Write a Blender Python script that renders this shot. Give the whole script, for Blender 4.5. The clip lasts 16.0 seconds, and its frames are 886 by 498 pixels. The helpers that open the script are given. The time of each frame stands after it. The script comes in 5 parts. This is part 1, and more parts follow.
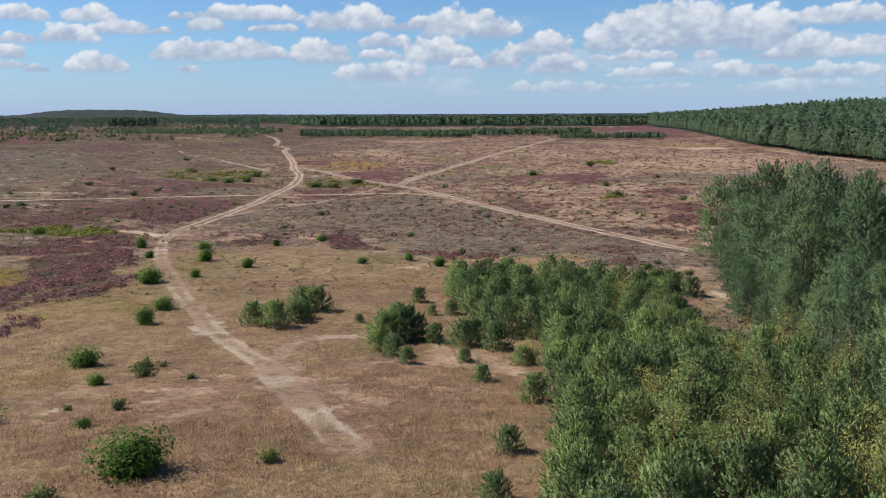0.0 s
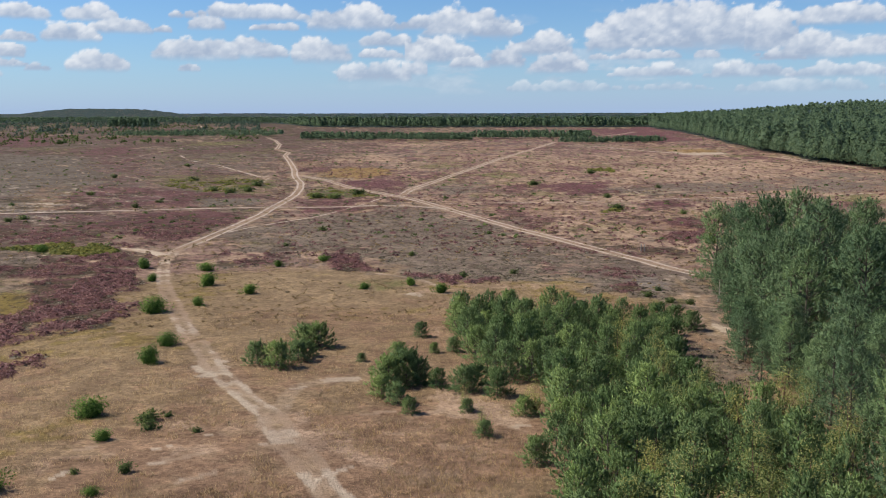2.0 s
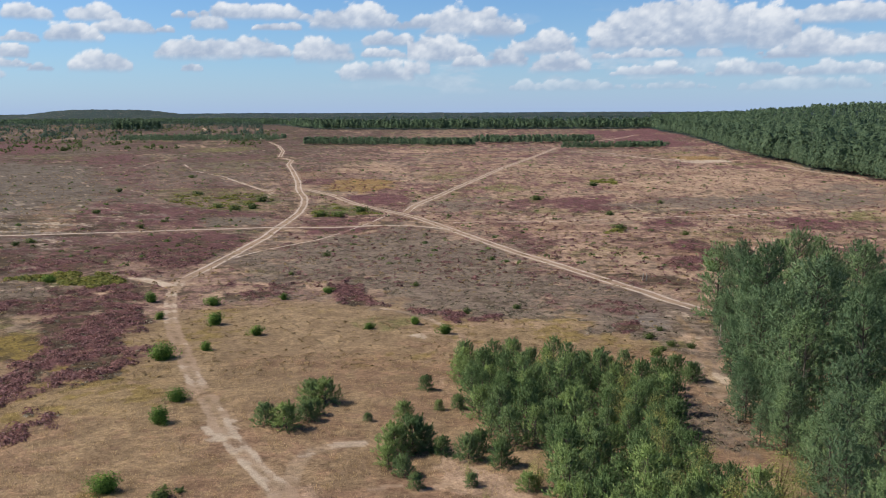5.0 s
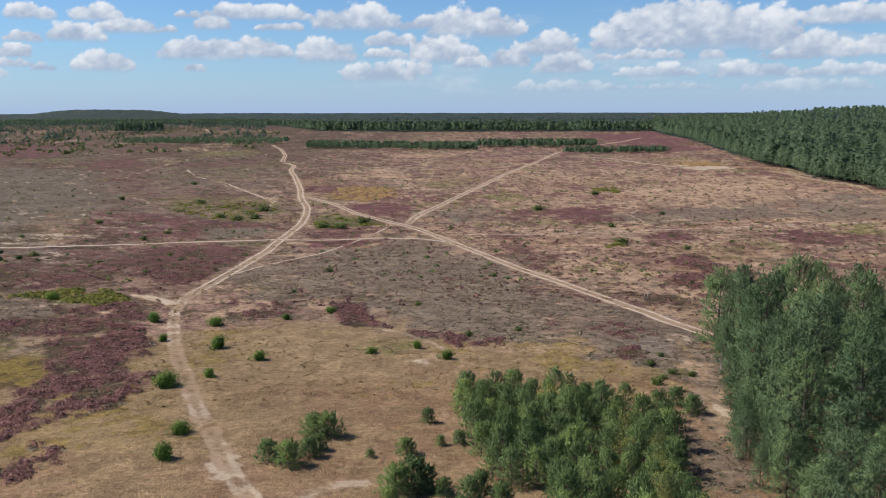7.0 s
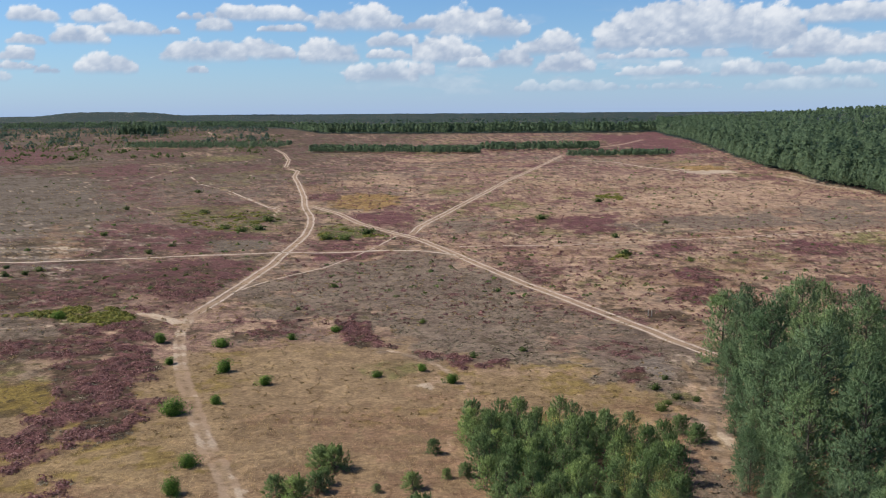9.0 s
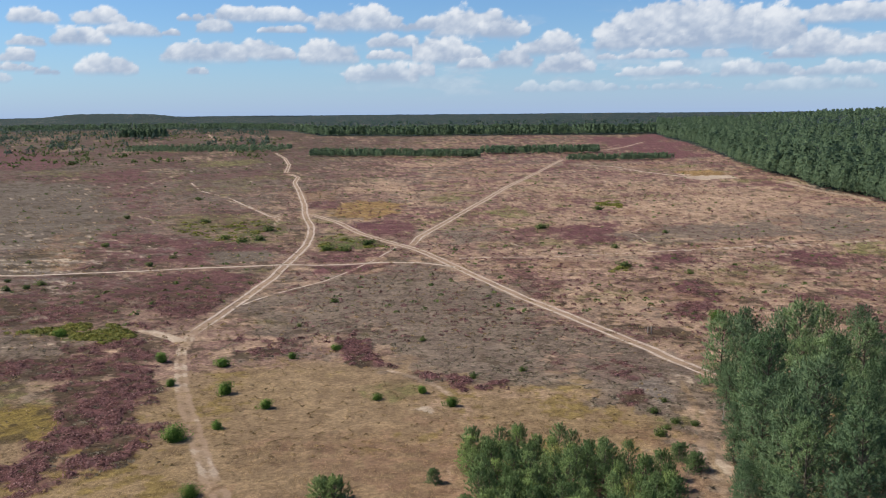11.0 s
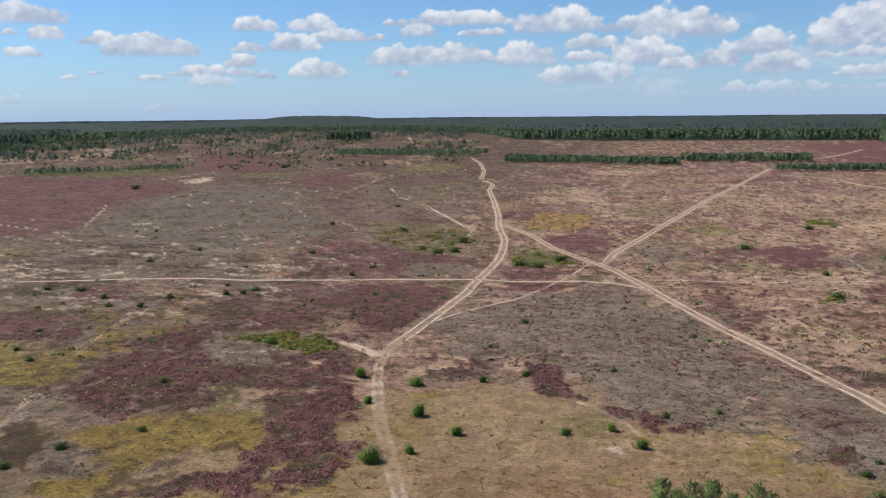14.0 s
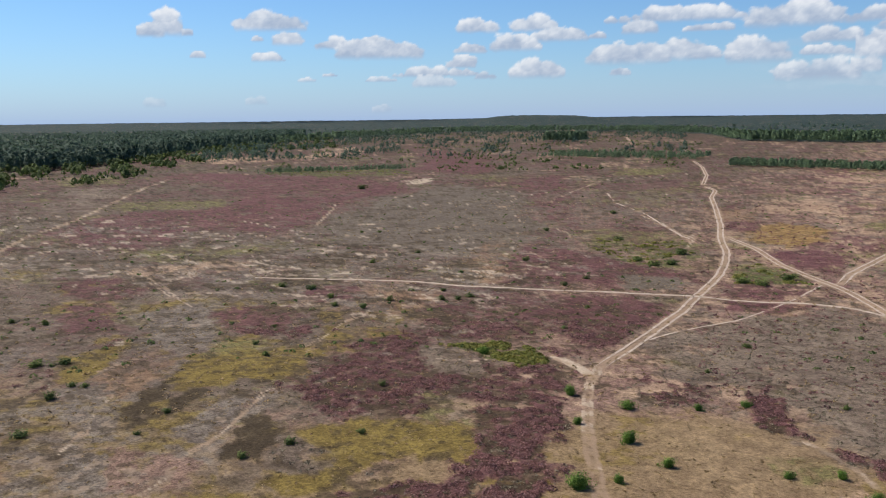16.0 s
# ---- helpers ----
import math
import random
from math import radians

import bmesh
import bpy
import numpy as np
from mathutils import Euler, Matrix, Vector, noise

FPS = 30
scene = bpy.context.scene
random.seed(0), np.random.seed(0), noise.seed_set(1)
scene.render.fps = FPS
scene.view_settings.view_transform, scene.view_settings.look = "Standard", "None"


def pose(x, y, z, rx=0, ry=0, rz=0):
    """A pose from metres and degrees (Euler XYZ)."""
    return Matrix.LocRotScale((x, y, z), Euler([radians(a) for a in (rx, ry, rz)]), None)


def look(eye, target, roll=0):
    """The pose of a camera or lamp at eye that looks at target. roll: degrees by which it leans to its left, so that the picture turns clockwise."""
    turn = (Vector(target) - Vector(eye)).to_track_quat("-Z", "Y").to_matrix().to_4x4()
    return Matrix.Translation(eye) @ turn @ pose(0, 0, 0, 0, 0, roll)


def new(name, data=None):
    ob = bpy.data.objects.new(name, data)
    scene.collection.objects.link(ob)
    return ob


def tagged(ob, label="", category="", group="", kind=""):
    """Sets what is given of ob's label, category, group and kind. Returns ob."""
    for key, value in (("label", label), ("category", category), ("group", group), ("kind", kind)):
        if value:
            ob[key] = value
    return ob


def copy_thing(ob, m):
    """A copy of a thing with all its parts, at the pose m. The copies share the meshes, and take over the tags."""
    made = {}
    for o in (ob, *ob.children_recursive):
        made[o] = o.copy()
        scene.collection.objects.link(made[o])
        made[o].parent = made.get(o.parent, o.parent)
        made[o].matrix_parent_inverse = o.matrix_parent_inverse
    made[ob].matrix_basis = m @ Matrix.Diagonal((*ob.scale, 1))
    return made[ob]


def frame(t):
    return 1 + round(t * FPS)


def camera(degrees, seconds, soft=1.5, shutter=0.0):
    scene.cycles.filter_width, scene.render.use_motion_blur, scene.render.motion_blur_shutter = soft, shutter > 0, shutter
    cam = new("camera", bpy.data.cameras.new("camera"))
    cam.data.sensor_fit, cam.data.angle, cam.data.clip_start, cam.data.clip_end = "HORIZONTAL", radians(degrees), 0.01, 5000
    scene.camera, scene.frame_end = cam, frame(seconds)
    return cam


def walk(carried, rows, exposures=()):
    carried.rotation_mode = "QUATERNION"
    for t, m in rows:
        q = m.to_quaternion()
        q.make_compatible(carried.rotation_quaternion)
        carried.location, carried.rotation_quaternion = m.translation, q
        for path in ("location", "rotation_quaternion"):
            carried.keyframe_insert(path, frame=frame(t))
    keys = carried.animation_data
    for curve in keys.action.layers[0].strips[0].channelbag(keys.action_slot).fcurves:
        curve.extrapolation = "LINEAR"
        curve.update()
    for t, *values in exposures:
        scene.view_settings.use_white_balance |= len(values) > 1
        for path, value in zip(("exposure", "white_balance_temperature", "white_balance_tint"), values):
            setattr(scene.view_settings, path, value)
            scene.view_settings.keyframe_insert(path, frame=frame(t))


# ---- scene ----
cam = camera(55.1, 16.0, soft=1.0)
PATH = [
    (0, (0.426, 0.158, 13.456), (0.394, 2.133, 13.141), -0.2),
    (0.5, (0.407, 0.168, 14.068), (0.375, 2.143, 13.753), -0.1),
    (1, (0.413, 0.236, 14.683), (0.38, 2.211, 14.366), -0.2),
    (1.5, (0.362, 0.246, 15.294), (0.329, 2.22, 14.976), -0.1),
    (2, (0.316, 0.243, 15.931), (0.283, 2.218, 15.613), -0.1),
    (2.5, (0.278, 0.178, 16.592), (0.244, 2.152, 16.274), -0.2),
    (3, (0.251, 0.103, 17.22), (0.216, 2.077, 16.902), -0.2),
    (3.5, (0.248, 0.085, 17.849), (0.212, 2.059, 17.531), -0.2),
    (4, (0.226, -0.018, 18.521), (0.187, 1.956, 18.202), -0.3),
    (6.5, (0.238, -0.084, 21.701), (0.196, 1.889, 21.379), -0.1),
    (7, (0.207, -0.028, 22.23), (0.163, 1.945, 21.909), -0.1),
    (7.5, (0.214, -0.083, 22.832), (0.167, 1.89, 22.511), -0.1),
    (8, (0.178, -0.064, 23.389), (0.13, 1.909, 23.068), -0.2),
    (8.5, (0.17, -0.051, 23.932), (0.118, 1.922, 23.611), -0.3),
    (9, (0.128, -0.042, 24.488), (0.076, 1.931, 24.167), -0.4),
    (11.5, (0.217, -0.058, 27.168), (0.164, 1.916, 26.848), -0.5),
    (12, (0.225, -0.062, 27.697), (0.172, 1.912, 27.377), -0.5),
    (12.5, (0.144, -0.06, 28.209), (0.039, 1.911, 27.89), -0.4),
    (13, (0.116, -0.009, 28.674), (-0.122, 1.951, 28.358), -0.4),
    (13.5, (-0.08, -0.001, 29.215), (-0.447, 1.939, 28.9), -0.3),
    (14, (-0.122, 0.019, 29.709), (-0.617, 1.931, 29.395), -0.5),
    (14.5, (-0.213, -0.004, 30.217), (-0.832, 1.872, 29.904), -0.5),
    (15, (-0.218, 0.042, 30.771), (-0.961, 1.873, 30.459), -0.8),
    (15.5, (-0.161, 0.043, 31.318), (-1.016, 1.824, 31.008), -0.9),
    (16, (-0.433, 0.039, 31.821), (-1.389, 1.768, 31.509), -0.7),
]
walk(cam, [(t, look(eye, target, roll)) for t, eye, target, roll in PATH])

# ---- world, sun, exposure ----
SUN_AZ, SUN_EL = -84.0, 47.0      # degrees from north (+y) towards east, and above the horizon
scene.view_settings.exposure = 0.55
world = bpy.data.worlds.new("sky")
scene.world = world
world.use_nodes = True
wn, wl = world.node_tree.nodes, world.node_tree.links
sky = wn.new("ShaderNodeTexSky")
sky.sky_type = 'NISHITA'
sky.sun_disc = False
sky.sun_elevation, sky.sun_rotation = radians(SUN_EL), radians(SUN_AZ)
sky.altitude, sky.air_density, sky.dust_density, sky.ozone_density = 50, 1.0, 0.05, 4.0
wn["Background"].inputs[1].default_value = 0.075
blue = wn.new("ShaderNodeMix")
blue.data_type, blue.blend_type = "RGBA", "MULTIPLY"
blue.inputs[0].default_value, blue.inputs[7].default_value = 1.0, (0.63, 0.84, 1.06, 1)
wl.new(sky.outputs[0], blue.inputs[6])
wl.new(blue.outputs[2], wn["Background"].inputs[0])
sun = new("sun", bpy.data.lights.new("sun", "SUN"))
sun.data.energy, sun.data.angle, sun.data.color = 4.4, radians(0.5), (1.0, 0.935, 0.82)
sa, se = radians(SUN_AZ), radians(SUN_EL)
sun.matrix_world = look((math.sin(sa) * math.cos(se) * 100, math.cos(sa) * math.cos(se) * 100, math.sin(se) * 100), (0, 0, 0))


# ---- noise and mesh helpers ----
def lattice(ix, iy, seed):
    h = (ix * 374761393 + iy * 668265263 + seed * 974634777) & 0xFFFFFFFF
    h = ((h ^ (h >> 13)) * 1274126177) & 0xFFFFFFFF
    return ((h ^ (h >> 16)) & 0xFFFF) / 65535.0


def vnoise(x, y, seed=0):
    """Smooth noise, 0 to 1, of a grid of one unit."""
    ix, iy = np.floor(x).astype(np.int64), np.floor(y).astype(np.int64)
    fx, fy = x - ix, y - iy
    fx, fy = fx * fx * (3 - 2 * fx), fy * fy * (3 - 2 * fy)
    a = lattice(ix, iy, seed) * (1 - fx) + lattice(ix + 1, iy, seed) * fx
    b = lattice(ix, iy + 1, seed) * (1 - fx) + lattice(ix + 1, iy + 1, seed) * fx
    return a * (1 - fy) + b * fy


def fbm(x, y, seed=0, octaves=4):
    total, amp, norm = 0.0, 1.0, 0.0
    for i in range(octaves):
        total = total + amp * vnoise(x * 2 ** i + 17.3 * i, y * 2 ** i - 9.1 * i, seed + i)
        norm += amp
        amp *= 0.55
    return total / norm


def smooth(a, b, v):
    t = np.clip((v - a) / (b - a), 0, 1)
    return t * t * (3 - 2 * t)


def mesh_from(name, verts, faces, flat=True, normals=None):
    """A mesh out of arrays; all faces have the same number of corners."""
    me = bpy.data.meshes.new(name)
    verts, faces = np.asarray(verts, np.float32), np.asarray(faces, np.int32)
    me.vertices.add(len(verts))
    me.vertices.foreach_set("co", verts.ravel())
    me.loops.add(faces.size)
    me.loops.foreach_set("vertex_index", faces.ravel())
    me.polygons.add(len(faces))
    me.polygons.foreach_set("loop_start", np.arange(len(faces), dtype=np.int32) * faces.shape[1])
    if not flat:
        me.polygons.foreach_set("use_smooth", np.ones(len(faces), dtype=bool))
    me.update(calc_edges=True)
    if normals is not None:
        me.normals_split_custom_set_from_vertices(np.asarray(normals, np.float32).reshape(-1, 3))
    return me


def unit(v):
    return v / np.maximum(np.linalg.norm(v, axis=-1, keepdims=True), 1e-9)


def tubes(paths, sides=5):
    """Tapered tubes along paths of (x, y, z, radius)."""
    vs, fs, at = [], [], 0
    for p in paths:
        p = np.asarray(p, float)
        d = unit(np.gradient(p[:, :3], axis=0))
        ref = np.where(np.abs(d[:, 2:3]) > 0.8, [[1.0, 0, 0]], [[0, 0, 1.0]])
        a = unit(np.cross(d, ref))
        b = np.cross(d, a)
        ang = np.arange(sides) * 2 * np.pi / sides
        ring = p[:, None, :3] + p[:, None, 3:4] * (np.cos(ang)[None, :, None] * a[:, None] + np.sin(ang)[None, :, None] * b[:, None])
        n = len(p)
        vs.append(ring.reshape(-1, 3))
        i, j = np.meshgrid(np.arange(n - 1), np.arange(sides), indexing="ij")
        k = (j + 1) % sides
        fs.append((at + np.stack([i * sides + j, i * sides + k, (i + 1) * sides + k, (i + 1) * sides + j], -1)).reshape(-1, 4))
        at += n * sides
    return np.concatenate(vs), np.concatenate(fs)


# ---- materials ----
def material(name):
    m = bpy.data.materials.new(name)
    m.use_nodes = True
    nt = m.node_tree
    return m, nt.nodes, nt.links, nt.nodes["Principled BSDF"]


def node(ns, kind, **values):
    n = ns.new(kind)
    for k, v in values.items():
        n.inputs[k].default_value = v
    return n


def noise_node(ns, ls, vector, scale, detail=3.0, rough=0.6):
    n = node(ns, "ShaderNodeTexNoise", Scale=scale, Detail=detail, Roughness=rough)
    ls.new(vector, n.inputs["Vector"])
    return n


def ramp(ns, ls, value, stops):
    r = ns.new("ShaderNodeValToRGB")
    els = r.color_ramp.elements
    while len(els) < len(stops):
        els.new(0.5)
    for e, (p, c) in zip(els, stops):
        e.position, e.color = p, (*c, 1)
    ls.new(value, r.inputs[0])
    return r


def mixed(ns, ls, a, b, fac, blend="MIX"):
    n = ns.new("ShaderNodeMix")
    n.data_type, n.blend_type = "RGBA", blend
    for sock, v in ((n.inputs[6], a), (n.inputs[7], b), (n.inputs[0], fac)):
        if isinstance(v, (int, float)):
            sock.default_value = v
        elif isinstance(v, tuple):
            sock.default_value = (*v, 1)
        else:
            ls.new(v, sock)
    return n.outputs[2]


def ground_material():
    m, ns, ls, bsdf = material("heath_ground")
    pos = ns.new("ShaderNodeNewGeometry").outputs["Position"]
    cover = ns.new("ShaderNodeAttribute")
    cover.attribute_name = "cover"
    fine = noise_node(ns, ls, pos, 8.0, 4.0, 0.75)
    tuss = noise_node(ns, ls, pos, 2.6, 3.0, 0.65)
    mid = noise_node(ns, ls, pos, 0.5, 5.0, 0.75)
    wide = noise_node(ns, ls, pos, 0.07, 3.0, 0.6)
    f1 = ramp(ns, ls, fine.outputs[0], [(0.25, (0.45, 0.43, 0.42)), (0.5, (0.98, 0.97, 0.97)), (0.75, (1.5, 1.48, 1.45))])
    f2 = ramp(ns, ls, mid.outputs[0], [(0.34, (0.47, 0.43, 0.42)), (0.5, (0.98, 0.97, 0.97)), (0.66, (1.55, 1.55, 1.53))])
    f3 = ramp(ns, ls, wide.outputs[0], [(0.3, (0.86, 0.83, 0.82)), (0.7, (1.14, 1.14, 1.1))])
    grain = cover.outputs["Alpha"]
    c = mixed(ns, ls, cover.outputs[0], f1.outputs[0], grain, "MULTIPLY")
    c = mixed(ns, ls, c, f2.outputs[0], grain, "MULTIPLY")
    f4 = ramp(ns, ls, tuss.outputs[0], [(0.36, (0.55, 0.51, 0.50)), (0.5, (1.0, 1.0, 1.0)), (0.66, (1.45, 1.44, 1.42))])
    c = mixed(ns, ls, c, f4.outputs[0], grain, "MULTIPLY")
    c = mixed(ns, ls, c, f3.outputs[0], 1.0, "MULTIPLY")
    # bare sandy spots and single dark plants, in loose swarms over the rougher heath
    rough = ramp(ns, ls, grain, [(0.62, (0, 0, 0)), (0.9, (1, 1, 1))]).outputs[0]
    for scale, swarm, low, high, colour, most in ((0.42, 0.035, 0.61, 0.655, (0.30, 0.216, 0.152), 0.72), (1.3, 0.05, 0.60, 0.65, (0.060, 0.042, 0.028), 0.8)):
        spot = noise_node(ns, ls, pos, scale, 6.0, 0.62)
        where = noise_node(ns, ls, pos, swarm, 3.0, 0.6)
        add = ns.new("ShaderNodeMath")
        add.operation = "MULTIPLY_ADD"
        ls.new(where.outputs[0], add.inputs[0])
        add.inputs[1].default_value = 0.45
        ls.new(spot.outputs[0], add.inputs[2])
        on = ramp(ns, ls, add.outputs[0], [(low + 0.225, (0, 0, 0)), (high + 0.225, (most, most, most))])
        on = mixed(ns, ls, on.outputs[0], rough, 1.0, "MULTIPLY")
        c = mixed(ns, ls, c, colour, on)
    ls.new(c, bsdf.inputs["Base Color"])
    bsdf.inputs["Roughness"].default_value = 0.95
    bsdf.inputs["Specular IOR Level"].default_value = 0.1
    bump = node(ns, "ShaderNodeBump", Strength=0.9, Distance=0.12)
    ls.new(fine.outputs[0], bump.inputs["Height"])
    ls.new(bump.outputs[0], bsdf.inputs["Normal"])
    return m


def sand_material(name="track_sand", low=(0.27, 0.20, 0.15), middle=(0.42, 0.33, 0.265), high=(0.54, 0.45, 0.37)):
    m, ns, ls, bsdf = material(name)
    pos = ns.new("ShaderNodeNewGeometry").outputs["Position"]
    a = noise_node(ns, ls, pos, 0.9, 5.0, 0.7)
    b = noise_node(ns, ls, pos, 6.0, 4.0, 0.7)
    c = ramp(ns, ls, a.outputs[0], [(0.3, low), (0.52, middle), (0.75, high)])
    d = ramp(ns, ls, b.outputs[0], [(0.25, (0.7, 0.7, 0.7)), (0.7, (1.15, 1.15, 1.15))])
    ls.new(mixed(ns, ls, c.outputs[0], d.outputs[0], 1.0, "MULTIPLY"), bsdf.inputs["Base Color"])
    bsdf.inputs["Roughness"].default_value = 0.95
    bsdf.inputs["Specular IOR Level"].default_value = 0.15
    bump = node(ns, "ShaderNodeBump", Strength=0.6, Distance=0.06)
    ls.new(b.outputs[0], bump.inputs["Height"])
    ls.new(bump.outputs[0], bsdf.inputs["Normal"])
    return m


def foliage_material(name, stops, through_share=0.25, tint=0.25):
    """Leaves or needles: each one its own shade, each plant a little different."""
    m, ns, ls, bsdf = material(name)
    geo = ns.new("ShaderNodeNewGeometry")
    info = ns.new("ShaderNodeObjectInfo")
    c = ramp(ns, ls, geo.outputs["Random Per Island"], stops).outputs[0]
    own = ramp(ns, ls, info.outputs["Random"], [(0.0, (1 - tint, 1 - tint * 0.8, 1 - tint)), (0.5, (1, 1, 1)), (1.0, (1 + tint * 1.2, 1 + tint, 1 + tint * 0.3))])
    c = mixed(ns, ls, c, own.outputs[0], 1.0, "MULTIPLY")
    patchy = noise_node(ns, ls, geo.outputs["Position"], 0.9, 3.0)
    vary = ramp(ns, ls, patchy.outputs[0], [(0.3, (0.75, 0.78, 0.8)), (0.7, (1.25, 1.2, 1.1))])
    c = mixed(ns, ls, c, vary.outputs[0], 1.0, "MULTIPLY")
    ls.new(c, bsdf.inputs["Base Color"])
    bsdf.inputs["Roughness"].default_value = 0.7
    bsdf.inputs["Specular IOR Level"].default_value = 0.1
    trans = ns.new("ShaderNodeBsdfTranslucent")
    ls.new(c, trans.inputs[0])
    mix = ns.new("ShaderNodeMixShader")
    mix.inputs[0].default_value = through_share
    ls.new(bsdf.outputs[0], mix.inputs[1])
    ls.new(trans.outputs[0], mix.inputs[2])
    ls.new(mix.outputs[0], ns["Material Output"].inputs[0])
    return m


def bark_material(name, dark, light):
    m, ns, ls, bsdf = material(name)
    pos = ns.new("ShaderNodeNewGeometry").outputs["Position"]
    n = noise_node(ns, ls, pos, 9.0, 5.0, 0.7)
    ls.new(ramp(ns, ls, n.outputs[0], [(0.3, dark), (0.7, light)]).outputs[0], bsdf.inputs["Base Color"])
    bsdf.inputs["Roughness"].default_value = 0.9
    bump = node(ns, "ShaderNodeBump", Strength=0.7, Distance=0.03)
    ls.new(n.outputs[0], bump.inputs["Height"])
    ls.new(bump.outputs[0], bsdf.inputs["Normal"])
    return m


M_GROUND, M_SAND = ground_material(), sand_material()
M_YOUNG = foliage_material("young_pine_needles", [(0.0, (0.104, 0.162, 0.072)), (0.5, (0.152, 0.224, 0.096)), (1.0, (0.214, 0.288, 0.134))], 0.32, 0.32)
M_PINE = foliage_material("pine_needles", [(0.0, (0.074, 0.122, 0.070)), (0.5, (0.113, 0.174, 0.095)), (1.0, (0.164, 0.230, 0.130))], 0.3, 0.32)
M_OAK = foliage_material("oak_leaves", [(0.0, (0.050, 0.100, 0.022)), (0.5, (0.098, 0.182, 0.036)), (1.0, (0.175, 0.27, 0.065))], 0.45)
M_BIRCH = foliage_material("birch_leaves", [(0.0, (0.15, 0.168, 0.050)), (0.5, (0.265, 0.275, 0.092)), (1.0, (0.41, 0.405, 0.180))], 0.45)
M_FAR = foliage_material("forest_needles", [(0.0, (0.080, 0.126, 0.078)), (0.5, (0.112, 0.168, 0.100)), (1.0, (0.152, 0.212, 0.124))], 0.5, 0.0)
# west woods: the blue of distant haze is mixed into the needle colours
M_WOOD = foliage_material("hazy_forest_needles", [(0.0, (0.056, 0.092, 0.072)), (0.5, (0.068, 0.109, 0.082)), (1.0, (0.083, 0.126, 0.092))], 0.4, 0.0)
M_SHRUB = foliage_material("heath_shrub_leaves", [(0.0, (0.05, 0.075, 0.025)), (0.5, (0.09, 0.125, 0.042)), (1.0, (0.14, 0.18, 0.06))], 0.35)
M_HEATHER = foliage_material("heather_sprigs", [(0.0, (0.092, 0.051, 0.047)), (0.4, (0.160, 0.083, 0.081)), (0.75, (0.225, 0.118, 0.120)), (1.0, (0.30, 0.180, 0.180))], 0.4, 0.0)
M_GRASS = foliage_material("dry_grass", [(0.0, (0.27, 0.19, 0.105)), (0.5, (0.37, 0.265, 0.15)), (1.0, (0.50, 0.39, 0.24))], 0.6, 0.0)
M_GREYHEATH = foliage_material("faded_heather", [(0.0, (0.085, 0.070, 0.050)), (0.5, (0.152, 0.130, 0.094)), (1.0, (0.28, 0.24, 0.19))], 0.35, 0.0)
M_TUSSOCK = foliage_material("grass_tussocks", [(0.0, (0.18, 0.125, 0.070)), (0.5, (0.26, 0.185, 0.105)), (1.0, (0.36, 0.27, 0.16))], 0.4, 0.0)
M_BRACKEN = foliage_material("bracken_fronds", [(0.0, (0.085, 0.095, 0.022)), (0.5, (0.160, 0.165, 0.042)), (1.0, (0.26, 0.24, 0.075))], 0.4, 0.0)
M_DARKBARK = bark_material("shaded_bark", (0.045, 0.040, 0.028), (0.12, 0.10, 0.07))
M_BARK = bark_material("pine_bark", (0.07, 0.045, 0.03), (0.26, 0.16, 0.10))
M_POST = bark_material("weathered_wood", (0.20, 0.17, 0.14), (0.42, 0.38, 0.33))

# ---- ground ----
SLOPE_Y = [-40, 0, 20, 29, 36, 50, 65, 80, 90, 105, 3000]
SLOPE_Z = [4.6, 4.3, 3.6, 3.0, 2.1, 1.1, 0.5, -0.1, -0.9, -1.0, -1.0]
YY = np.arange(-400, 1200, 1.0)
ZZ = np.convolve(np.interp(np.pad(YY, 6, mode="edge"), SLOPE_Y, SLOPE_Z), np.hanning(13) / np.hanning(13).sum(), "valid")


def height(x, y):
    """The lie of the land: a sandy rise under the camera, a plain, and low hills far off."""
    x, y = np.asarray(x, float), np.asarray(y, float)
    z = np.interp(y, YY, ZZ)
    w = smooth(20, 45, -x)
    z = z * (1 - w) + w * np.minimum(z, -0.4)
    r, az = np.hypot(x, y), np.degrees(np.arctan2(x, y))
    z = z + 13.0 * smooth(330, 950, r) * smooth(10.5, 26, az) * smooth(75, 50, az) * smooth(2600, 1300, r)
    z = z + 18.5 * np.exp(-((az + 22.5) / 4.2) ** 4) * smooth(1900, 2500, r) * smooth(3600, 2700, r)
    z = z + 5.0 * smooth(1500, 4000, r) * fbm(x / 900, y / 900, 71, 2)
    return z


PALETTE = {
    "grass": (0.212, 0.150, 0.089), "heather": (0.114, 0.053, 0.055), "grey": (0.152, 0.117, 0.091), "dark": (0.056, 0.041, 0.024),
    "grass_green": (0.144, 0.133, 0.054), "bracken": (0.090, 0.097, 0.036), "ochre": (0.223, 0.144, 0.061), "yellow": (0.168, 0.124, 0.036),
    "lichen": (0.160, 0.134, 0.112), "rust": (0.205, 0.130, 0.083), "pale": (0.312, 0.219, 0.153), "sand": (0.385, 0.312, 0.240), "shaded_forest": (0.020, 0.036, 0.033), "olive": (0.122, 0.099, 0.079), "heath": (0.186, 0.119, 0.095), "path": (0.285, 0.202, 0.140),
}
PATCHES, TRACKS, WORN = [], [], []


def patch(cover, outline, strength=1.0):
    PATCHES.append((cover, outline, strength))


def track(width, line):
    TRACKS.append((width, line))


def worn(width, line, strength=0.8):
    WORN.append((width, line, strength))


